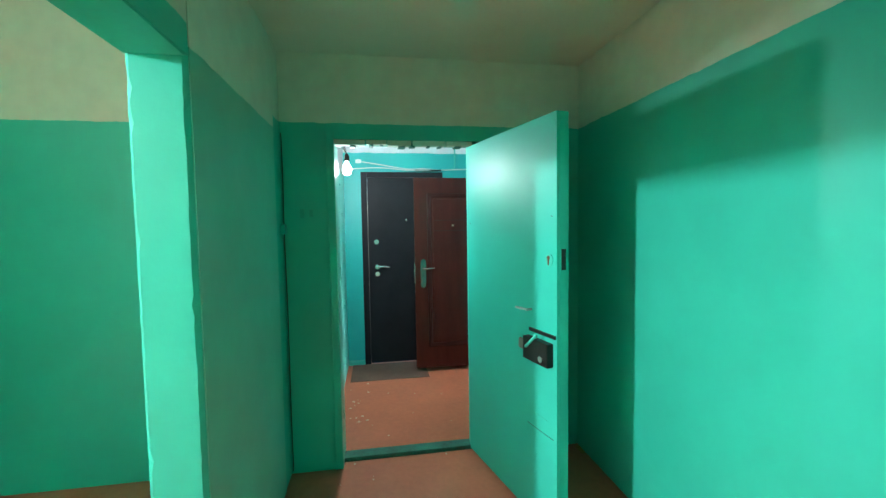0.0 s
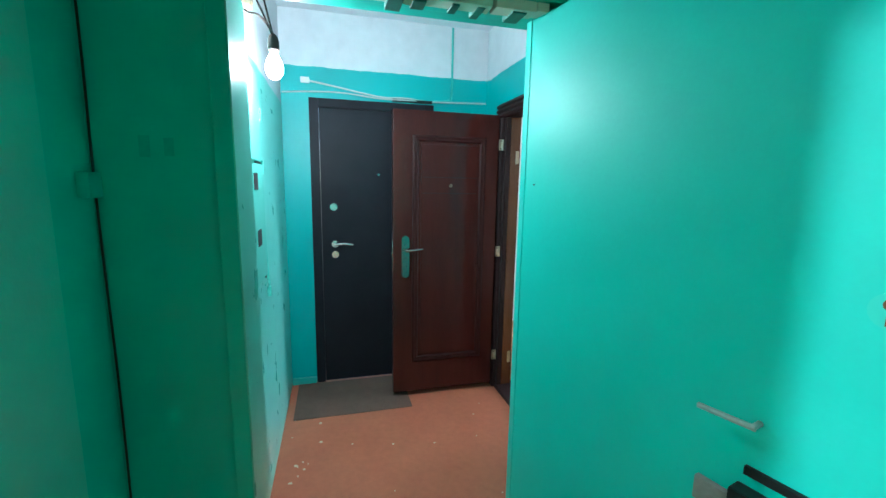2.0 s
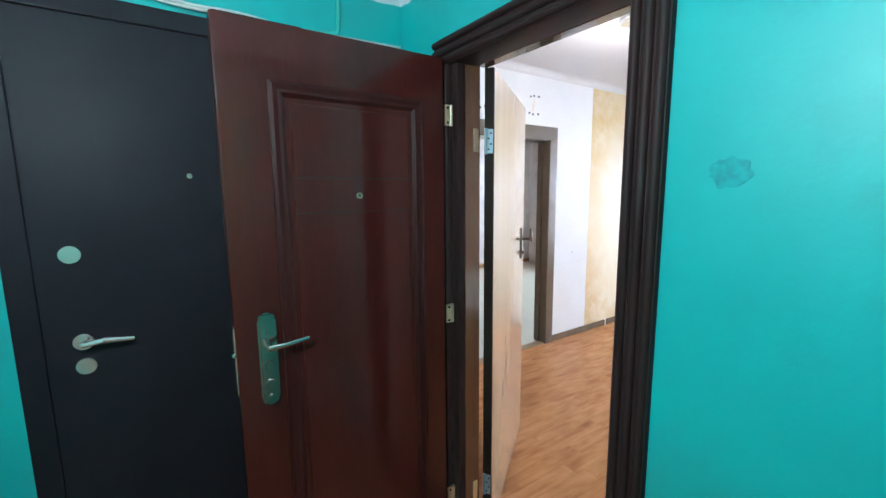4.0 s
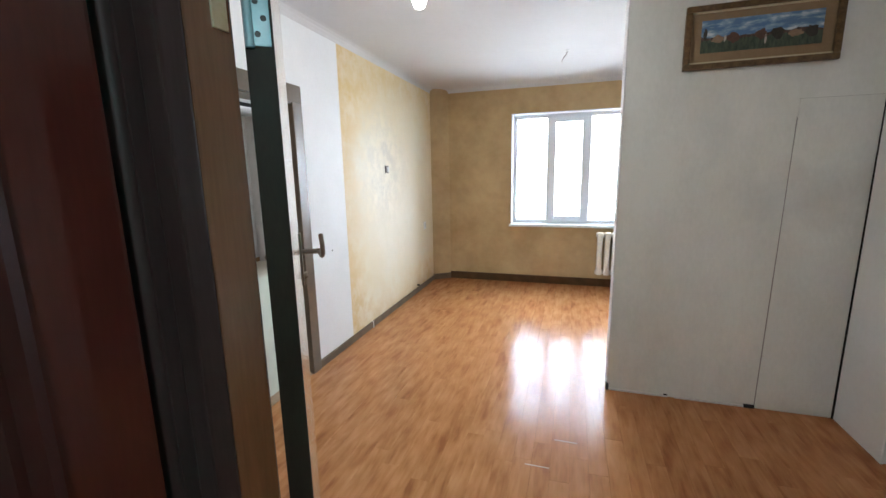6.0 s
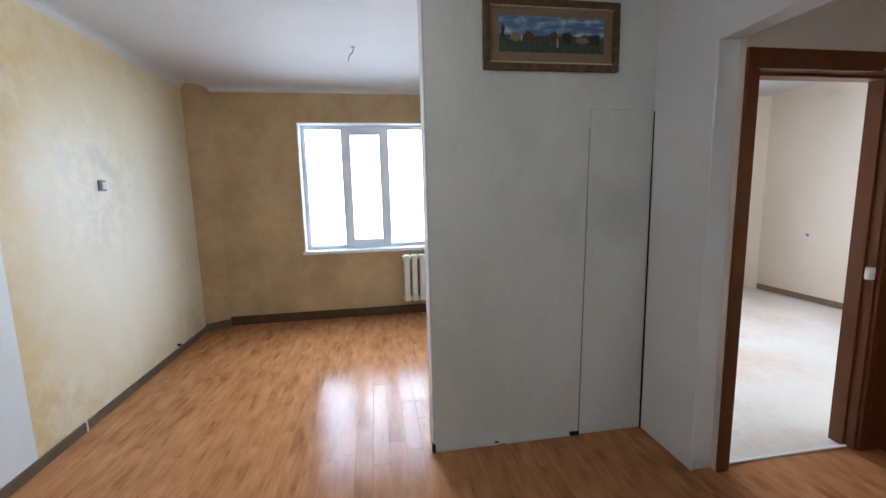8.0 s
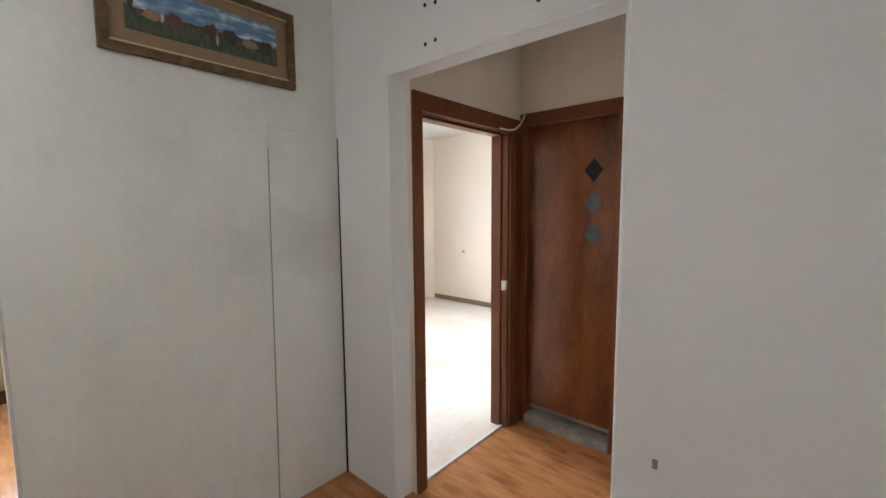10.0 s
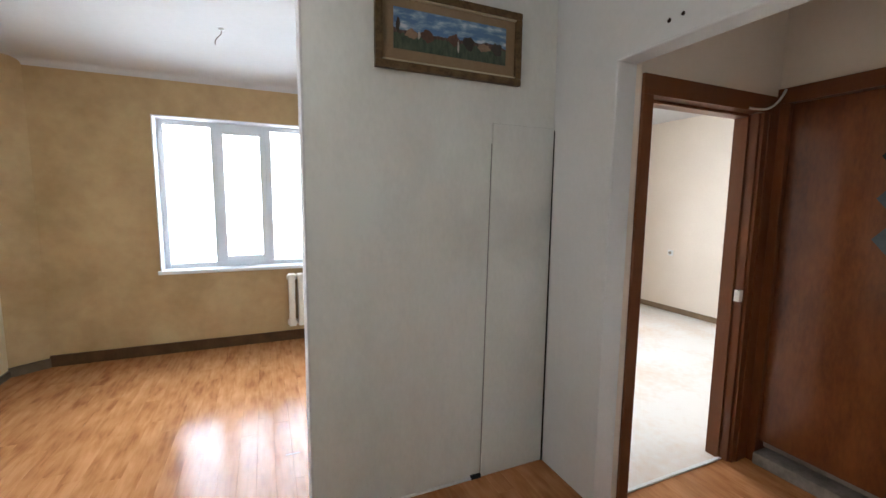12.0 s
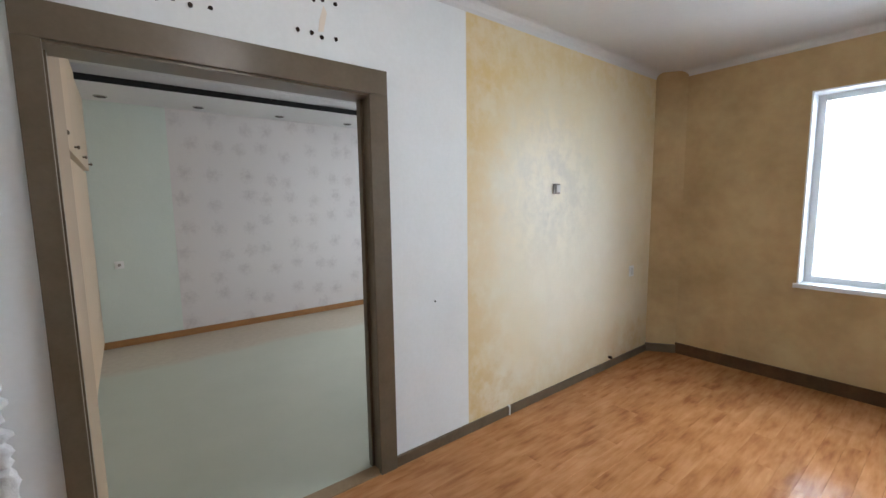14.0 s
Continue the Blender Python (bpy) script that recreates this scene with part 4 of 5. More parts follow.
for z in (0.25, 1.755):
    bm = bmesh.new()
    box(bm, -0.004, 0.0, -0.034, -0.008, z - 0.047, z + 0.047, bevel=0.0015)
    rod(bm, (-0.005, -0.006, z - 0.05), (-0.005, -0.006, z + 0.05), 0.006, 10)
    plate = part("hinge", bm, M["hinge_blue"], inner, "pale blue-grey steel hinge with screw holes", True)
    for k in range(4):
        bm = bmesh.new()
        c = (-0.0045, -0.017 - 0.009 * (k % 2), z - 0.032 + 0.021 * k)
        rod(bm, c, (-0.0052, c[1], c[2]), 0.0042, 10)
        part("screw", bm, M["black_metal"], plate)
for z in (0.25, 1.755):
    bm = bmesh.new()
    box(bm, -0.5755, -0.572, 1.688, 1.712, z - 0.045, z + 0.045, bevel=0.0015)
    tagged(new("hinge_leaf", mesh_of("hinge_leaf", bm, M["brass_zinc"])), "zinc hinge leaf on the wooden jamb", "hinge", "jamb hinge leaves")

# wide opening to the left-hand room, taupe painted frame
left_frame = thing("door_frame", "taupe painted wooden frame round a wide opening", "door frame", pose(WEST, 0, 0), kind="structure")
bm = boxes((-0.005, 0.022, 2.54, 2.612, 0, 2.03), bevel=0.004)
part("casing", bm, M["taupe"], left_frame)
bm = boxes((-0.005, 0.022, 3.785, 3.887, 0, 2.03), bevel=0.004)
part("casing", bm, M["taupe"], left_frame)
bm = boxes((-0.005, 0.022, 2.54, 3.887, 2.03, 2.15), bevel=0.004)
part("head_casing", bm, M["taupe"], left_frame)
bm = boxes((-0.145, 0.010, 2.55, 2.597, 0, 2.055), (-0.11, -0.075, 2.597, 2.612, 0, 2.04))
part("jamb", bm, M["taupe"], left_frame)
bm = boxes((-0.145, 0.010, 3.795, 3.83, 0, 2.055), (-0.11, -0.075, 3.78, 3.795, 0, 2.04))
part("jamb", bm, M["taupe"], left_frame)
bm = boxes((-0.145, 0.010, 2.585, 3.795, 2.02, 2.09))
part("head", bm, M["taupe"], left_frame)
bm = boxes((-2.115, -2.03, 2.55, 3.83, -0.006, 0.006), bevel=0.002)
solid("trim_left_threshold", bm, M["mount_board"], "thin wooden strip between laminate and linoleum", "threshold")

# passage: frame of the bedroom doorway
bed_frame = thing("door_frame", "red-brown varnished door frame with an empty rebate", "door frame", pose(0, 3.70, 0), kind="structure")
bm = boxes((1.553, 1.615, -0.016, 0.0, 0, 1.995), (1.60, 1.635, 0.0, 0.12, 0, 1.995), (1.635, 1.648, 0.045, 0.12, 0, 1.985), bevel=0.003)
part("jamb", bm, M["red_wood"], bed_frame)
bm = boxes((2.44, 2.572, -0.016, 0.0, 0, 1.995), (2.425, 2.46, 0.0, 0.12, 0, 1.995), (2.41, 2.425, 0.045, 0.12, 0, 1.985), (2.48, 2.50, -0.022, -0.016, 0, 1.99), bevel=0.003)
right_jamb = part("jamb", bm, M["red_wood"], bed_frame)
bm = boxes((1.553, 2.572, -0.016, 0.0, 1.995, 2.085), (1.635, 2.425, 0.0, 0.12, 1.995, 2.03), (1.648, 2.41, 0.045, 0.12, 1.98, 1.995), bevel=0.003)
part("head", bm, M["red_wood"], bed_frame)
bm = boxes((2.395, 2.425, -0.002, 0.028, 0.965, 1.03), bevel=0.003)
part("strike_plate", bm, M["white_plastic"], right_jamb, "white latch keeper")
bm = boxes((1.635, 2.425, 0.03, 0.05, -0.004, 0.008), bevel=0.002)
part("threshold_strip", bm, M["white_plastic"], bed_frame, "pale aluminium threshold strip")

# washroom door with three diamond lights
wash = thing("door_5", "closed red-brown varnished washroom door with three dark diamonds", "door", pose(2.59, 3.66, 0, 0, 0, -90), kind="structure")
# local x runs from the left jamb to the right, local -y faces the passage
bm = boxes((-0.045, 0.02, -0.018, 0.13, 0, 2.05), (0.60, 0.68, -0.018, 0.13, 0, 2.05), bevel=0.004)
part("jamb", bm, M["red_wood"], wash)
bm = boxes((-0.045, 0.68, -0.018, 0.13, 2.05, 2.13), bevel=0.004)
part("head", bm, M["red_wood"], wash)
bm = bmesh.new()
box(bm, 0.022, 0.598, 0.012, 0.050, 0.135, 2.045, bevel=0.003)
wleaf = part("leaf", bm, M["wash_varnish"], wash)
for z, dark in ((1.735, True), (1.54, False), (1.35, False)):
    bm = bmesh.new()
    prism(bm, [(0.455 - 0.058, z), (0.455, z - 0.072), (0.455 + 0.058, z), (0.455, z + 0.072)], 0.0085, 0.014, "y")
    part("diamond", bm, M["black_void" if dark else "tile_dark"], wleaf, "black diamond opening" if dark else "grey diamond light")
bm = bmesh.new()
box(bm, 0.02, 0.60, -0.035, 0.11, 0.0, 0.07, bevel=0.012)
part("sill", bm, M["grey_sill"], wash, "raised worn cement sill")
bm = bmesh.new()
box(bm, 0.022, 0.598, 0.055, 0.10, 0.085, 0.128, bevel=0.006)
part("sill_strip", bm, M["grey_sill"], wash, "pale worn strip under the leaf")


# ---- window and radiator ----
win = thing("window_1", "white plastic three-part window, bright overcast outside", "window", pose(0, NORTH + 0.19, 0), kind="structure")
X0, X1, Z0, Z1 = -0.951, 0.534, 0.804, 2.278
bm = boxes((X0, X0 + 0.06, -0.035, 0.035, Z0, Z1), (X1 - 0.06, X1, -0.035, 0.035, Z0, Z1), (X0 + 0.06, X1 - 0.06, -0.035, 0.035, Z1 - 0.06, Z1), (X0 + 0.06, X1 - 0.06, -0.035, 0.035, Z0, Z0 + 0.06), bevel=0.006)
part("window_frame", bm, M["upvc"], win)
MULL = ((-0.492, -0.441), (0.014, 0.066))
for a, b in MULL:
    bm = boxes((a, b, -0.035, 0.035, Z0 + 0.06, Z1 - 0.06), bevel=0.006)
    part("mullion", bm, M["upvc"], win)
PANES = ((X0 + 0.06, -0.492), (-0.441, 0.014), (0.066, X1 - 0.06))
for k, (a, b) in enumerate(PANES):
    lo, hi = Z0 + 0.06, Z1 - 0.06
    if k == 1:
        bm = boxes((a, a + 0.06, -0.055, 0.02, lo, hi), (b - 0.06, b, -0.055, 0.02, lo, hi), (a + 0.06, b - 0.06, -0.055, 0.02, hi - 0.06, hi), (a + 0.06, b - 0.06, -0.055, 0.02, lo, lo + 0.06), bevel=0.006)
        sash = part("sash", bm, M["upvc"], win)
        bm = bmesh.new()
        box(bm, b - 0.045, b - 0.015, -0.065, -0.055, 1.48, 1.56, bevel=0.004)
        rod(bm, (b - 0.03, -0.06, 1.52), (b - 0.03, -0.09, 1.52), 0.009, 10)
        box(bm, b - 0.042, b - 0.018, -0.098, -0.085, 1.38, 1.53, bevel=0.005)
        part("handle", bm, M["white_plastic"], sash, "white window handle", True)
        a, b, lo, hi = a + 0.06, b - 0.06, lo + 0.06, hi - 0.06
    bm = boxes((a - 0.005, b + 0.005, -0.012, 0.012, lo - 0.005, hi + 0.005))
    pane = part("pane", bm, M["glass"], win)
    pane.visible_shadow = False
bm = bmesh.new()
box(bm, X0 - 0.02, 0.63, -0.215, -0.036, Z0 - 0.022, Z0 + 0.014, bevel=0.008)
part("window_sill", bm, M["upvc"], win)
# white plastered reveals, splayed on one side
bm = boxes((X0, X0 + 0.012, -0.193, -0.036, Z0 + 0.015, Z1), (X0 + 0.012, X1, -0.193, -0.036, Z1 - 0.012, Z1))
prism(bm, [(X1 - 0.004, -0.036), (0.587, -0.193), (0.600, -0.193), (0.600, -0.036)], Z0 + 0.015, Z1)
part("reveal", bm, M["upvc"], win)
bm = boxes((X1 + 0.001, 0.599, -0.035, 0.03, Z0, Z1))
part("packing", bm, M["upvc"], win)

rad = thing("radiator", "white enamelled cast-iron radiator under the window sill", "radiator", pose(0.172, NORTH - 0.10, 0.185))
SECTION = 0.091
for k in range(7):
    x = SECTION * k
    bm = bmesh.new()
    for yy in (-0.045, 0.045):
        box(bm, x + 0.012, x + 0.074, yy - 0.016, yy + 0.016, 0.03, 0.525, bevel=0.014)
    box(bm, x + 0.006, x + 0.084, -0.058, 0.058, 0.485, 0.555, bevel=0.02)
    box(bm, x + 0.006, x + 0.084, -0.058, 0.058, 0.0, 0.07, bevel=0.02)
    rod(bm, (x - 0.004, 0, 0.52), (x + SECTION, 0, 0.52), 0.026, 12)
    rod(bm, (x - 0.004, 0, 0.035), (x + SECTION, 0, 0.035), 0.026, 12)
    part("section", bm, M["radiator"], rad, "", True)
for z in (0.035, 0.52):
    bm = bmesh.new()
    rod(bm, (0.63, 0.0, z), (1.18, 0.0, z), 0.014, 10)
    rod(bm, (1.18, 0.0, z - (0.22 if z < 0.1 else 0.0)), (1.18, 0.0, 2.46), 0.014, 10) if z < 0.1 else None
    part("pipe", bm, M["radiator"], rad, "", True)
for x in (0.08, 0.5):
    bm = boxes((x, x + 0.02, 0.05, 0.10, 0.50, 0.53))
    part("bracket", bm, M["radiator"], rad)


# ---- landing and corridor ----
box_thing = thing("junction_box", "small painted junction box with its cable on the corridor wall", "junction box", pose(1.06, -0.135, 1.54))
bm = bmesh.new()
box(bm, -0.03, 0.03, -0.004, 0.022, -0.03, 0.03, bevel=0.008)
part("lid", bm, M["green_paint"], box_thing)
tube("corner_cable", [(1.027, -0.128, 0.02), (1.03, -0.130, 0.5), (1.027, -0.126, 1.0), (1.031, -0.131, 1.5), (1.027, -0.127, 1.9), (1.028, -0.130, 2.12)], 0.003, M["black_metal"], None, "dark cable running down the corridor corner")

M["faded_dark"] = surface("faded_dark_green_paint", (0.034, 0.36, 0.28), (0.042, 0.43, 0.34), 0.5, scale=30)
number = thing("flat_number", "faded illegible painted flat number on the green wall", "number", pose(1.0205, 0.005, 1.635))
for y0, y1, h in ((-0.040, -0.016, 0.026), (0.014, 0.036, 0.022)):
    bm = boxes((0.0, 0.0015, y0, y1, -h, h), bevel=0.0005)
    part("digit", bm, M["faded_dark"], number)

# ---- vestibule ----
meter = thing("meter_cabinet", "turquoise-painted steel meter cabinet with window slots and padlock", "meter cabinet", pose(0.09, 0.08, 0))
bm = boxes((0.0, 0.66, 0.0, 0.016, 1.10, 2.04), bevel=0.004)
part("body", bm, M["cabinet_mint"], meter)
for r in ((0.605, 0.66, 0.016, 0.042, 1.10, 2.04), (0.562, 0.594, 0.016, 0.030, 1.12, 2.02)):
    part("side_rail", boxes(r, bevel=0.004), M["cabinet_mint"], meter)
bm = bmesh.new()
box(bm, 0.045, 0.55, 0.016, 0.026, 1.645, 2.02, bevel=0.004)
upper = part("upper_door", bm, M["cabinet_mint"], meter)
bm = bmesh.new()
box(bm, 0.045, 0.56, 0.016, 0.030, 1.125, 1.63, bevel=0.004)
lower = part("lower_door", bm, M["cabinet_mint"], meter)
for x, z in ((0.40, 1.555), (0.25, 1.555), (0.39, 1.315), (0.22, 1.315)):
    bm = boxes((x - 0.05, x + 0.04, 0.0295, 0.0315, z - 0.035, z + 0.035), bevel=0.0005)
    part("window_slot", bm, M["black_void"], lower, "black meter window")
for z0, z1 in ((1.10, 1.60), (1.67, 1.84), (1.86, 2.02)):
    bm = boxes((0.026, 0.040, 0.012, 0.020, z0, z1))
    part("gap", bm, M["black_void"], meter, "dark gap beside the doors")
bm = boxes((0.05, 0.17, 0.016, 0.022, 1.632, 1.643))
part("gap", bm, M["black_void"], meter, "dark gap beside the doors")
for z in (1.62, 1.85):
    bm = bmesh.new()
    rod(bm, (0.033, 0.024, z - 0.03), (0.033, 0.024, z + 0.03), 0.007, 8)
    part("hinge", bm, M["cabinet_mint"], meter, "", True)
bm = bmesh.new()
box(bm, -0.075, -0.045, 0.008, 0.028, 0.985, 1.035, bevel=0.004)
rod(bm, (-0.07, 0.018, 1.035), (-0.07, 0.018, 1.065), 0.004, 8)
rod(bm, (-0.05, 0.018, 1.035), (-0.05, 0.018, 1.065), 0.004, 8)
box(bm, -0.078, 0.03, 0.010, 0.016, 1.058, 1.066)
part("padlock", bm, M["cabinet_mint"], meter, "small painted padlock", True)
tube("conduit", [(0.012, 0.012, 2.02), (0.006, 0.014, 1.8), (-0.004, 0.012, 1.5), (-0.02, 0.014, 1.25), (-0.06, 0.016, 1.06)], 0.006, M["cabinet_mint"], meter)

pend = thing("bare_bulb", "lit bare bulb in a black socket on loose wires", "bulb", pose(0.45, 0.215, 1.99))
bm = bmesh.new()
lathe(bm, [(0.004, -0.052), (0.020, -0.046), (0.031, -0.028), (0.033, -0.008), (0.026, 0.016), (0.015, 0.036), (0.013, 0.050)])
glow = part("glass", bm, M["bulb_glow"], pend, "glowing bulb glass", True)
glow.visible_shadow = False
bm = bmesh.new()
lathe(bm, [(0.014, 0.05), (0.021, 0.055), (0.021, 0.085), (0.016, 0.10), (0.008, 0.11)])
part("socket", bm, M["grey_edge"], pend, "dark brown bulb socket", True)
for pts in (((0, 0, 0.10), (-0.03, -0.04, 0.2), (0.03, -0.08, 0.28), (0.0, -0.13, 0.30)), ((0.0, 0.0, 0.10), (0.04, -0.02, 0.16), (0.10, -0.09, 0.14), (0.2, -0.13, 0.18)), ((0, 0, 0.1), (0.02, -0.05, 0.35), (0.0, -0.10, 0.55), (0.0, -0.12, 0.71))):
    tube("wire", pts, 0.004, M["grey_edge"], pend)
bm = bmesh.new()
lathe(bm, [(0.03, 0.0), (0.034, 0.02), (0.028, 0.05), (0.012, 0.06)], (-0.02, -0.10, 0.20))
part("spare_socket", bm, M["mount_board"], pend, "old brown ceramic fitting", True)

jb = thing("junction_box", "small white junction box on the turquoise wall", "junction box", pose(-0.988, 0.245, 2.265))
bm = bmesh.new()
box(bm, 0, 0.018, -0.03, 0.03, -0.02, 0.02, bevel=0.005)
part("lid", bm, M["white_plastic"], jb)
tube("cable_run", [(-0.975, 0.275, 2.26), (-0.978, 0.45, 2.235), (-0.975, 0.62, 2.205), (-0.965, 0.80, 2.175), (-0.97, 0.95, 2.19), (-0.975, 1.12, 2.17), (-0.98, 1.45, 2.185), (-0.985, 1.60, 2.19)], 0.006, M["cable_white"], None, "slack white cables above the black door")
tube("cable_run", [(-0.982, 0.09, 2.175), (-0.985, 0.25, 2.19), (-0.978, 0.5, 2.20), (-0.965, 0.78, 2.165), (-0.95, 0.98, 2.172), (-0.97, 1.15, 2.168)], 0.005, M["cable_white"], None, "slack white cables above the black door")
tube("cable_drop", [(-0.982, 1.32, 2.72), (-0.982, 1.32, 2.5), (-0.982, 1.32, 2.21), (-0.982, 1.30, 2.185), (-0.98, 1.18, 2.18)], 0.008, M["cable_teal"], None, "painted conduit dropping down the end wall")
bm = boxes((-0.986, -0.955, 0.86, 1.16, 2.158, 2.178), bevel=0.003)
tagged(new("cable_trunking", mesh_of("cable_trunking", bm, M["black_metal"])), "dark metal strip above the black door", "trunking")
bm = boxes((-0.989, -0.96, 0.085, 0.262, 0.0, 0.05), bevel=0.004)
solid("baseboard_vestibule", bm, M["cable_teal"], "turquoise-painted skirting block", "baseboard")

bm = bmesh.new()
box(bm, -0.955, -0.455, 0.13, 0.925, 0.0, 0.007, bevel=0.003)
mat_ob = thing("doormat", "flat grey-brown rubber doormat with worn red edge", "doormat")
part("pad", bm, M["grey_mat"], mat_ob)
rng = random.Random(11)
for i in range(16):
    x, y = rng.uniform(-0.47, -0.455), 0.15 + 0.048 * i
    bm = boxes((x - 0.05, x, y, y + 0.018, 0.007, 0.010))
    part("rib", bm, M["grey_mat"], mat_ob)
# paint flakes and crumbs on the floor, along the wall foot
M["flake"] = surface("cream_paint_flake", (0.55, 0.50, 0.38), (0.70, 0.66, 0.52), 0.8, scale=60)
bm = bmesh.new()
for i in range(46):
    near = i < 18
    x = rng.uniform(-0.55, 0.4) if near else rng.uniform(-0.5, 1.9)
    y = rng.uniform(0.14, 0.32) if near else rng.uniform(0.1, 1.5)
    r = rng.uniform(0.004, 0.02 if near else 0.008)
    n = rng.randint(4, 6)
    pts = [(x + r * rng.uniform(0.4, 1.2) * math.cos(2 * math.pi * k / n), y + r * rng.uniform(0.4, 1.2) * math.sin(2 * math.pi * k / n)) for k in range(n)]
    prism(bm, pts, 0.0005, 0.0025)
tagged(new("paint_flakes", mesh_of("paint_flakes", bm, M["flake"])), "cream paint flakes scattered on the red floor", "paint flakes", "", "stuff")
# a dark scuff on the turquoise wall by the entrance
M["scuff"] = surface("dark_teal_scuff", (0.012, 0.22, 0.23), (0.024, 0.42, 0.42), 0.6, scale=45, relief=0.6)
bm = bmesh.new()
pts = [(0.347 + 0.040 * r * math.cos(2 * math.pi * k / 32), 1.592 + 0.034 * r * math.sin(2 * math.pi * k / 32)) for k, r in ((k, rng.uniform(0.78, 1.08)) for k in range(32))]
prism(bm, pts, 1.6085, 1.6105, "y")
tagged(new("wall_scuff", mesh_of("wall_scuff", bm, M["scuff"])), "rough dark scuff where the turquoise paint is gouged", "scuff")

# ---- hall and living room ----
lamp = thing("ceiling_lamp", "lit bulb hanging from a round grey ceiling plate", "ceiling lamp", pose(-0.885, 3.31, CEIL))
bm = bmesh.new()
lathe(bm, [(0.125, -0.001), (0.135, -0.006), (0.132, -0.018), (0.11, -0.026), (0.03, -0.030)], sides=32)
part("ceiling_plate", bm, M["steel"], lamp, "round brushed grey plate", True)
bm = bmesh.new()
rod(bm, (0, 0, -0.03), (-0.005, 0.0, -0.10), 0.004, 8)
part("cord", bm, M["black_metal"], lamp)
bm = bmesh.new()
lathe(bm, [(0.030, -0.185), (0.033, -0.175), (0.022, -0.14), (0.012, -0.11), (0.008, -0.095)], (-0.006, 0, 0))
part("socket", bm, M["grey_edge"], lamp, "dark grey bulb socket", True)
bm = bmesh.new()
lathe(bm, [(0.006, -0.330), (0.024, -0.324), (0.035, -0.300), (0.036, -0.26), (0.030, -0.22), (0.024, -0.185)], (-0.008, 0.0, 0))
gl = part("glass", bm, M["bulb_glow"], lamp, "glowing bulb glass", True)
gl.visible_shadow = False

hook = thing("ceiling_hook", "bare wire hook in the living-room ceiling", "hook", pose(-0.245, 5.58, CEIL))
bm = bmesh.new()
lathe(bm, [(0.018, 0.0), (0.016, -0.008), (0.004, -0.012)])
part("rose", bm, M["white_plastic"], hook)
tube("wire", [(0, 0, -0.008), (0.005, 0, -0.03), (-0.025, 0.01, -0.055), (-0.045, 0.02, -0.085), (-0.04, 0.02, -0.10)], 0.003, M["bronze"], hook)

pic = thing("framed_picture", "long landscape picture with brown shapes in a bronze-gilt frame", "picture", pose(0.818, 4.15, 2.262))
PW, PH = 0.374, 0.173
for nm, r in (("frame_rail", (-PW, PW, -0.032, -0.002, PH - 0.034, PH)), ("frame_rail", (-PW, PW, -0.032, -0.002, -PH, -PH + 0.034)), ("frame_stile", (-PW, -PW + 0.034, -0.032, -0.002, -PH + 0.034, PH - 0.034)), ("frame_stile", (PW - 0.034, PW, -0.032, -0.002, -PH + 0.034, PH - 0.034))):
    bm = bmesh.new()
    box(bm, *r, bevel=0.008)
    part(nm, bm, M["gilt_frame"], pic, "", True)
for r in ((-PW + 0.034, PW - 0.034, -0.026, -0.015, PH - 0.042, PH - 0.034), (-PW + 0.034, PW - 0.034, -0.026, -0.015, -PH + 0.034, -PH + 0.042)):
    bm = boxes(r)
    part("gilt_slip", bm, M["brass_zinc"], pic, "thin gilt inner slip")
bm = boxes((-PW + 0.034, PW - 0.034, -0.014, -0.006, -PH + 0.034, PH - 0.034))
part("mount", bm, M["mount_board"], pic, "tan card mount")
bm = boxes((-0.288, 0.288, -0.0165, -0.0142, -0.082, 0.092))
part("print", bm, M["landscape"], pic, "blue sky over brown shapes and green meadow")

PAINT = {"tan": surface("painted_tan", (0.22, 0.13, 0.075), (0.34, 0.23, 0.15), 0.4, scale=40), "brown": surface("painted_brown", (0.07, 0.035, 0.025), (0.15, 0.075, 0.05), 0.4, scale=40), "dark": surface("painted_dark", (0.025, 0.022, 0.02), (0.06, 0.045, 0.04), 0.4, scale=40), "pale": surface("painted_pale", (0.42, 0.38, 0.32), (0.55, 0.50, 0.44), 0.4, scale=40)}
# blurred brown shapes standing in the painted meadow
for cx, cz, w, h, tone in ((-0.268, 0.018, 0.010, 0.036, "dark"), (-0.205, -0.012, 0.034, 0.024, "tan"), (-0.128, -0.010, 0.033, 0.030, "brown"), (-0.168, -0.012, 0.007, 0.018, "pale"), (0.006, -0.006, 0.034, 0.030, "brown"), (0.028, -0.030, 0.006, 0.028, "pale"), (0.082, -0.010, 0.032, 0.034, "dark"), (0.165, -0.018, 0.038, 0.020, "tan"), (0.238, -0.014, 0.034, 0.030, "dark")):
    k = random.Random(int(1000 * (cx + 1)))
    pts = [(cx + w * r * math.cos(2 * math.pi * i / 16), cz + h * r * math.sin(2 * math.pi * i / 16)) for i, r in ((i, k.uniform(0.72, 1.1)) for i in range(16))]
    bm = bmesh.new()
    prism(bm, pts, -0.0172, -0.0164, "y")
    part("painted_shape", bm, PAINT[tone], pic)

sw = thing("light_switch", "broken grey light switch on the yellow plaster", "switch", pose(WEST, 5.307, 1.576))
bm = bmesh.new()
box(bm, 0.0, 0.012, -0.038, 0.038, -0.038, 0.038, bevel=0.006)
part("plate", bm, M["grey_sill"], sw)
bm = bmesh.new()
box(bm, 0.012, 0.020, -0.012, 0.030, -0.026, 0.026, bevel=0.004)
part("rocker", bm, M["cable_white"], sw)
so = thing("wall_socket", "small white cover plate on the yellow plaster", "socket", pose(WEST, 6.44, 0.835))
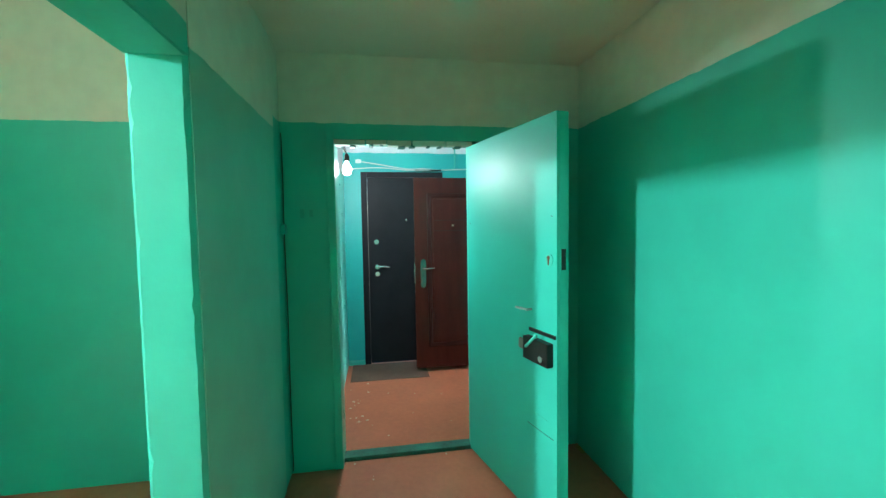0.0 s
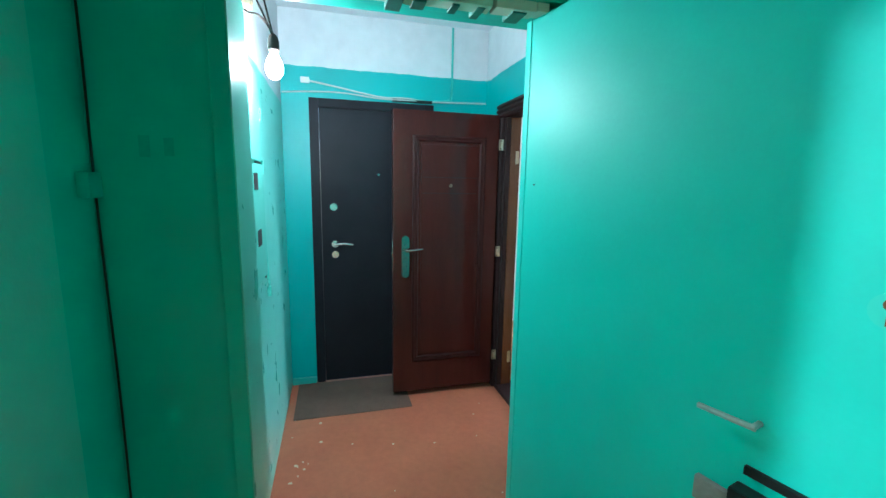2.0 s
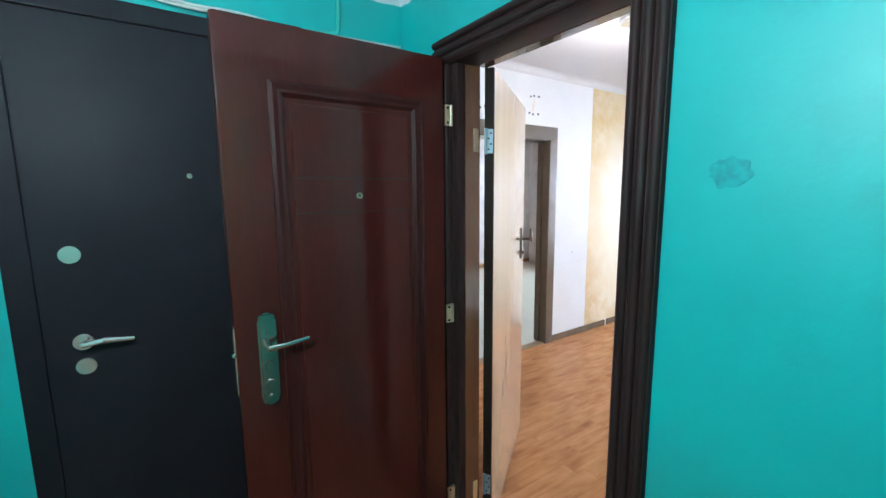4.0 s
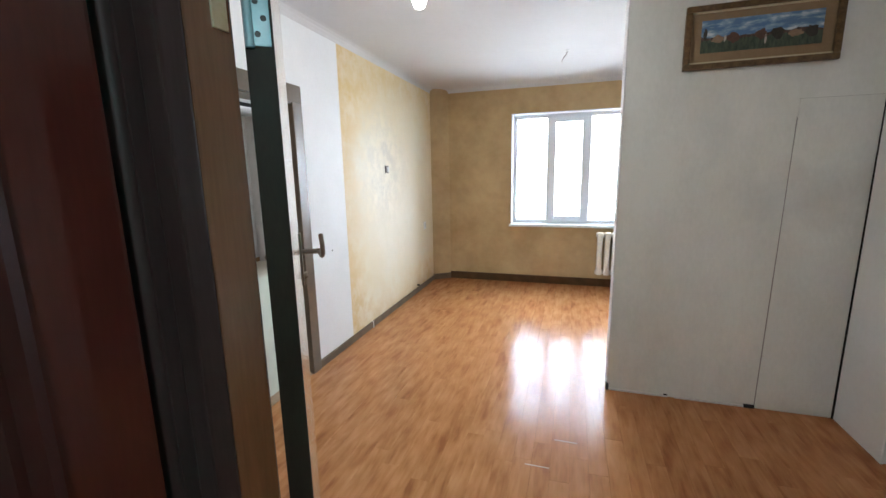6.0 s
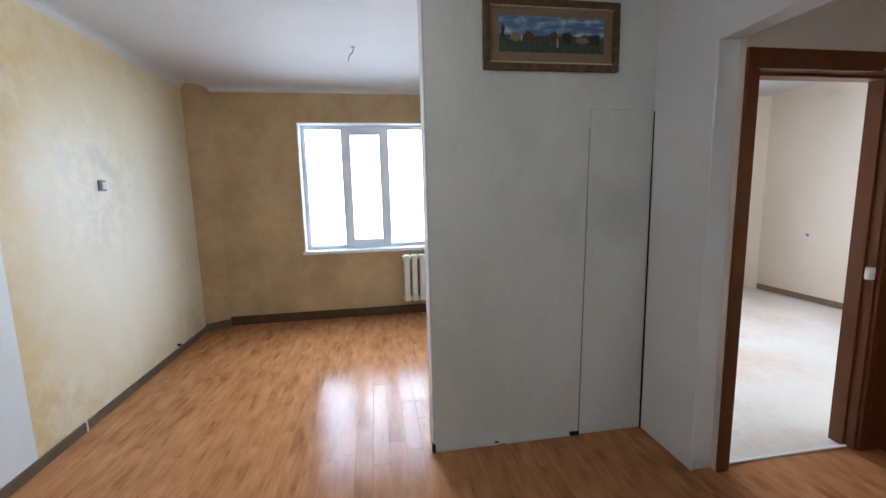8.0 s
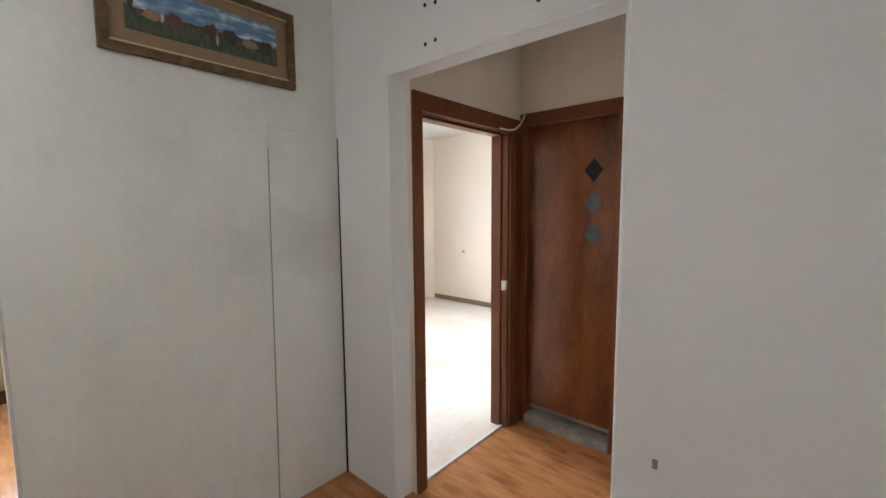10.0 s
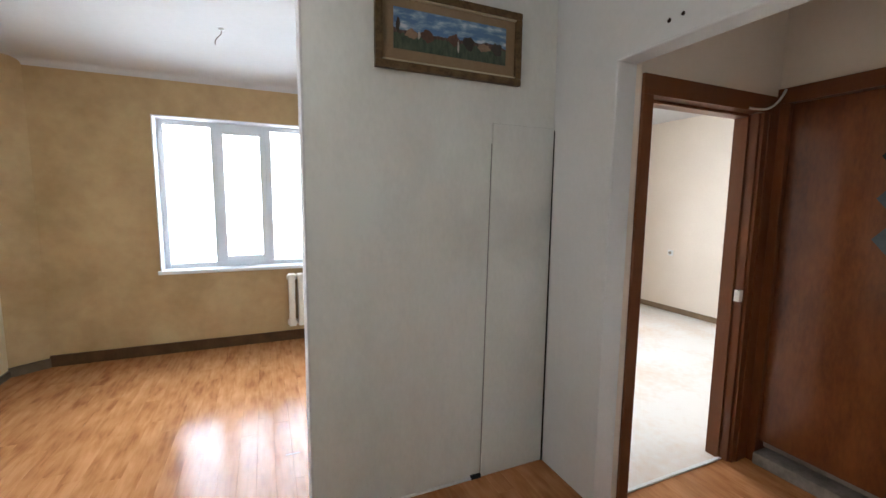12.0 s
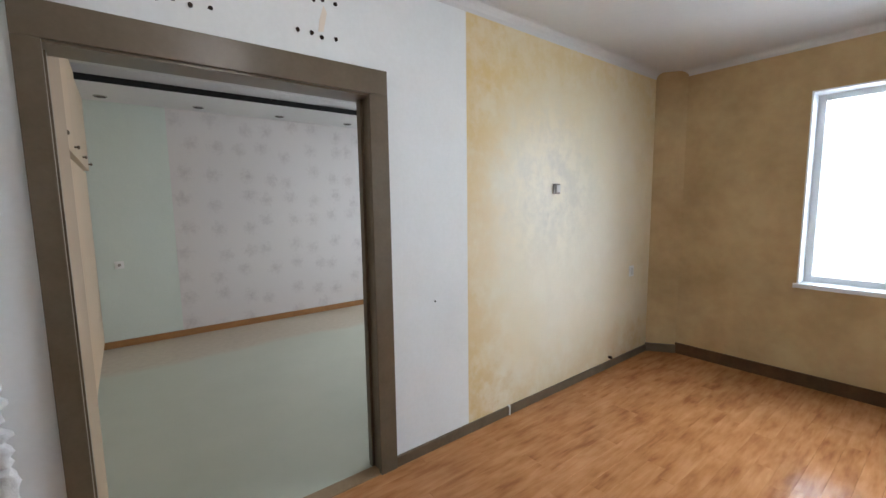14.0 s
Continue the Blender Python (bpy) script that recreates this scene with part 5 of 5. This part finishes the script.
bm = bmesh.new()
box(bm, 0.0, 0.012, -0.036, 0.036, -0.05, 0.05, bevel=0.008, segments=3)
part("plate", bm, M["white_plastic"], so, "", True)
bm = bmesh.new()
box(bm, 0.012, 0.016, -0.020, 0.020, -0.032, 0.032, bevel=0.003)
part("cover", bm, M["cable_white"], so)
bm = boxes((WEST + 0.001, WEST + 0.022, 4.80, 4.812, 0.0, 0.07), bevel=0.002)
tagged(new("skirting_clip", mesh_of("skirting_clip", bm, M["white_plastic"])), "pale joint clip on the skirting board", "clip")
bm = bmesh.new()
rod(bm, (WEST, 6.11, 0.092), (WEST + 0.03, 6.11, 0.092), 0.012, 10)
tagged(new("pipe_stub", mesh_of("pipe_stub", bm, M["grey_edge"])), "short dark pipe stub above the skirting", "pipe")


def wall_hole(x, y, z, r, normal="x"):
    bm = bmesh.new()
    e = 0.0025
    n = 7
    k = random.Random(int(1000 * (y + z)))
    pts = [((y if normal == "x" else x) + r * k.uniform(0.7, 1.2) * math.cos(2 * math.pi * i / n), z + r * k.uniform(0.7, 1.2) * math.sin(2 * math.pi * i / n)) for i in range(n)]
    if normal == "x":
        prism(bm, pts, x - e, x + e, "x")
    else:
        prism(bm, pts, y - e, y + e, "y")
    return tagged(new("screw_hole", mesh_of("screw_hole", bm, M["grey_edge"])), "dark empty screw hole in the white plaster", "screw hole", "screw holes above the openings")


for y, z in ((2.935, 2.248), (2.985, 2.262), (3.043, 2.251), (3.111, 2.258), (3.529, 2.402), (3.572, 2.412), (3.633, 2.411), (3.452, 2.257), (3.514, 2.258), (3.562, 2.250), (3.631, 2.256), (4.185, 0.91)):
    wall_hole(WEST, y, z, 0.011 if z > 1 else 0.006)
for y, z in ((3.48, 2.203), (3.423, 2.207), (3.48, 2.36), (3.42, 2.355), (2.95, 2.21)):
    wall_hole(EAST, y, z, 0.009)
bm = bmesh.new()
prism(bm, [(3.545, 2.27), (3.57, 2.275), (3.59, 2.36), (3.575, 2.39), (3.555, 2.33)], WEST, WEST + 0.0015, "x")
tagged(new("plaster_stain", mesh_of("plaster_stain", bm, M["peach_wall"])), "beige glue stain between the screw holes", "stain")
bm = boxes((EAST - 0.004, EAST, 2.525, 2.54, 0.712, 0.742), bevel=0.001)
tagged(new("socket_plate", mesh_of("socket_plate", bm, M["grey_sill"])), "small grey blanking plate low on the wall", "plate")

# boards on the partition: a tall narrow hatch panel and its dark gap
bm = bmesh.new()
prism(bm, [(1.022, 0.004), (1.418, 0.004), (1.424, 1.898), (1.050, 1.898)], 4.1385, 4.1485, "y")
tagged(new("partition_panel", mesh_of("partition_panel", bm, M["smudged_wall"])), "tall white-painted hatch board on the partition", "panel")
bm = bmesh.new()
prism(bm, [(1.4185, 0.0), (1.4295, 0.0), (1.4295, 1.89), (1.4262, 1.89)], 4.136, 4.1495, "y")
tagged(new("panel_gap", mesh_of("panel_gap", bm, M["black_void"])), "dark open gap beside the hatch board", "gap")
for r in ((0.96, 1.02, 4.135, 4.149, 0.0, 0.022), (0.495, 0.52, 4.14, 4.149, 0.0, 0.020), (0.128, 0.146, 4.138, 4.17, 0.0, 0.05)):
    tagged(new("chipped_edge", mesh_of("chipped_edge", boxes(r, bevel=0.003), M["black_void"])), "dark chipped foot of the partition board", "chip", "chips along the partition foot")
bm = bmesh.new()
prism(bm, [(1.0175, 0.004), (1.0215, 0.004), (1.0495, 1.80), (1.0465, 1.80)], 4.1435, 4.1495, "y")
prism(bm, [(1.050, 1.8985), (1.424, 1.8985), (1.424, 1.8998), (1.050, 1.8998)], 4.1435, 4.1495, "y")
tagged(new("panel_seam", mesh_of("panel_seam", bm, M["seam_grey"])), "thin dark seam beside the hatch board", "seam")
bm = boxes((0.135, 0.145, 4.147, 4.293, 0.0, CEIL), bevel=0.003)
solid("trim_partition_edge", bm, M["plaster"], "pale edge strip of the partition", "trim")

# lumpy bare plaster low on the hall wall
bm = bmesh.new()
rng = random.Random(5)
rings = []
for i in range(44):
    z = 0.27 + 0.018 * i
    y = 2.415 - 0.0007 * i + rng.uniform(-0.008, 0.008)
    r = rng.uniform(0.012, 0.034) * (0.35 if i in (0, 43) else 1.0)
    rings.append([bm.verts.new((WEST - 0.002 + 0.75 * r * math.sin(a) * rng.uniform(0.8, 1.2), y + r * math.cos(a) * rng.uniform(0.8, 1.25), z)) for a in [math.pi * k / 7 for k in range(8)]])
for a, c in zip(rings, rings[1:]):
    for k in range(7):
        bm.faces.new((a[k], c[k], c[k + 1], a[k + 1]))
    bm.faces.new((a[7], c[7], c[0], a[0]))
bm.faces.new(rings[0])
bm.faces.new(rings[-1])
bmesh.ops.recalc_face_normals(bm, faces=bm.faces)
tagged(new("plaster_patch", mesh_of("plaster_patch", bm, M["plaster"], True)), "lumpy bare white plaster seam on the hall wall", "plaster")

# passage details
tube("passage_cable", [(2.30, 3.685, 2.005), (2.40, 3.675, 2.0), (2.47, 3.665, 2.02), (2.53, 3.66, 2.07), (2.565, 3.66, 2.12)], 0.006, M["cable_white"], None, "white cable looped over the door frames")

# ---- bedroom ----
soc = thing("wall_socket", "white socket on the peach bedroom wall", "socket", pose(5.20, 6.275, 0.83))
bm = bmesh.new()
box(bm, -0.012, 0.0, -0.04, 0.04, -0.04, 0.04, bevel=0.005)
part("plate", bm, M["white_plastic"], soc)
bm = bmesh.new()
rod(bm, (-0.012, 0, 0), (-0.018, 0, 0), 0.022, 16)
part("insert", bm, M["steel"], soc)


def far_window(name, x0, x1, y, label):
    w = thing(name, label, "window", pose(0, y, 0), kind="structure")
    z0, z1, mid = 0.76, 2.33, (x0 + x1) / 2
    bm = boxes((x0, x0 + 0.06, -0.03, 0.03, z0, z1), (x1 - 0.06, x1, -0.03, 0.03, z0, z1), (x0 + 0.06, x1 - 0.06, -0.03, 0.03, z1 - 0.06, z1), (x0 + 0.06, x1 - 0.06, -0.03, 0.03, z0, z0 + 0.06), (mid - 0.05, mid + 0.05, -0.03, 0.03, z0 + 0.06, z1 - 0.06), bevel=0.005)
    part("window_frame", bm, M["upvc"], w)
    for a, b in ((x0 + 0.06, mid - 0.05), (mid + 0.05, x1 - 0.06)):
        p = part("pane", boxes((a - 0.004, b + 0.004, -0.01, 0.01, z0 + 0.056, z1 - 0.056)), M["glass"], w)
        p.visible_shadow = False
    bm = boxes((x0, x1, -0.24, -0.031, z0 - 0.02, z0 + 0.012), bevel=0.005)
    part("window_sill", bm, M["upvc"], w)
    return w


far_window("window_2", 2.2, 3.9, 7.22, "white plastic bedroom window, bright outside")
far_window("window_3", -4.8, -3.0, 7.40, "white plastic window of the papered room, bright outside")

# ---- left-hand room ----
bm = boxes((-5.61, -4.80, 2.0, 7.30, 2.55, 2.68))
solid("ceiling_soffit", bm, M["ceiling"], "white dropped soffit along the papered wall", "ceiling")
# the shadow gap's darkness is put in as a black strip
bm = boxes((-4.796, -4.78, 2.53, 7.30, 2.545, 2.60))
solid("trim_soffit_gap", bm, M["black_void"], "black strip standing in for the shadow gap at the soffit's edge", "trim")
for y in (2.69, 3.51, 4.36, 5.24):
    spot = thing("ceiling_spotlight", "unlit round recessed ceiling spotlight", "spotlight", pose(-5.375, y, 2.55), "spotlights in the soffit")
    bm = bmesh.new()
    lathe(bm, [(0.052, -0.008), (0.058, -0.004), (0.058, 0.0), (0.040, 0.004)], sides=20)
    part("ring", bm, M["steel"], spot, "", True)
    bm = bmesh.new()
    lathe(bm, [(0.047, -0.0095), (0.046, -0.007), (0.01, -0.005)], sides=16)
    part("lens", bm, M["grey_edge"], spot, "dark lens")
soc = thing("wall_socket", "white socket on the pale green wall", "socket", pose(-5.62, 2.70, 0.88))
bm = bmesh.new()
box(bm, 0.0, 0.012, -0.04, 0.04, -0.04, 0.04, bevel=0.005)
part("plate", bm, M["white_plastic"], soc)
bm = bmesh.new()
rod(bm, (0.012, 0, 0), (0.02, 0, 0), 0.015, 16)
part("insert", bm, M["grey_sill"], soc)

ward = thing("built_in_wardrobe", "beige veneered built-in wardrobe with upper cupboards and small knobs", "wardrobe", pose(-2.30, 2.53, 0))
bm = boxes((-3.31, 0.0, -0.52, -0.04, 0.06, 2.62))
part("carcass", bm, M["birch"], ward)
bm = boxes((-0.40, 0.12, -0.04, 0.075, 0.0, 2.62), bevel=0.003)
part("end_panel", bm, M["birch_dark"], ward, "upright end panel, slightly darker")
bm = boxes((-3.31, -0.35, -0.5, -0.05, 0.0, 0.06))
part("plinth", bm, M["white_plastic"], ward, "pale plinth")
for k in range(4):
    a = -0.35 - 0.74 * k
    bm = boxes((a - 0.735, a - 0.003, -0.036, 0.012, 1.85, 2.60), bevel=0.003)
    up = part("upper_door", bm, M["birch"], ward)
    bm = bmesh.new()
    rod(bm, (a - 0.66, 0.012, 1.91), (a - 0.66, 0.03, 1.91), 0.007, 8)
    ball(bm, (a - 0.66, 0.035, 1.91), 0.014, (1, 0.7, 1), 12, 8)
    part("knob", bm, M["bronze"], up, "small bronze knob", True)
    bm = boxes((a - 0.735, a - 0.003, -0.038, -0.014, 0.08, 1.83), bevel=0.003)
    part("lower_door", bm, M["birch"], ward)

# pale chipped ends of three laminate boards
for x0, x1, y in ((-0.195, -0.068, 3.469), (-0.335, -0.21, 3.222), (0.045, 0.125, 4.755)):
    bm = boxes((x0, x1, y - 0.003, y + 0.003, 0.0003, 0.0014))
    tagged(new("chipped_board_end", mesh_of("chipped_board_end", bm, M["flake"])), "pale chipped end of a laminate board", "chip", "chipped board ends")

# ---- laminate boards ----
floor_ob = tagged(new("floor", mesh_of("floor", boxes((-2.03, 1.42, 1.81, NORTH - 0.01, -0.0088, -0.0080)), M["black_void"])), "glossy orange-brown laminate floor of long narrow boards", "floor", "", "structure")
BW, BL = 0.0965, 0.96
plank_meshes = {}


def plank_mesh(w, l):
    key = (round(w, 3), round(l, 3))
    if key not in plank_meshes:
        c = 0.0007
        g = 0.0002
        x0, x1, y0, y1 = g, w - g, g, l - g
        vs = [(x0, y0, -0.008), (x1, y0, -0.008), (x1, y1, -0.008), (x0, y1, -0.008),
              (x0, y0, -c), (x1, y0, -c), (x1, y1, -c), (x0, y1, -c),
              (x0 + c, y0 + c, 0), (x1 - c, y0 + c, 0), (x1 - c, y1 - c, 0), (x0 + c, y1 - c, 0)]
        fs = [(3, 2, 1, 0), (8, 9, 10, 11)] + [(i, (i + 1) % 4, 4 + (i + 1) % 4, 4 + i) for i in range(4)] + [(4 + i, 4 + (i + 1) % 4, 8 + (i + 1) % 4, 8 + i) for i in range(4)]
        d = bpy.data.meshes.new("board")
        d.from_pydata(vs, [], fs)
        d.materials.append(M["laminate"])
        plank_meshes[key] = d
    return plank_meshes[key]


def lay(x_lo, x_hi, y_lo, y_hi, seed):
    rng = random.Random(seed)
    rows = int(math.ceil((x_hi - x_lo) / BW - 1e-6))
    for r in range(rows):
        x = x_lo + r * BW
        w = min(BW, x_hi - x)
        if w < 0.012:
            continue
        cuts = [y_lo]
        y = y_lo + round(rng.uniform(0.2, 1.0) * BL, 2)
        while y < y_hi - 0.08:
            cuts.append(y)
            y += BL
        cuts.append(y_hi)
        for a, b in zip(cuts, cuts[1:]):
            ob = new("board", plank_mesh(w, b - a))
            ob.location = (x, a, rng.uniform(-0.0002, 0.0002))
            ob.parent = floor_ob


lay(WEST, EAST, SOUTH, NORTH, 3)
lay(EAST, 2.59, 2.68, 3.735, 8)
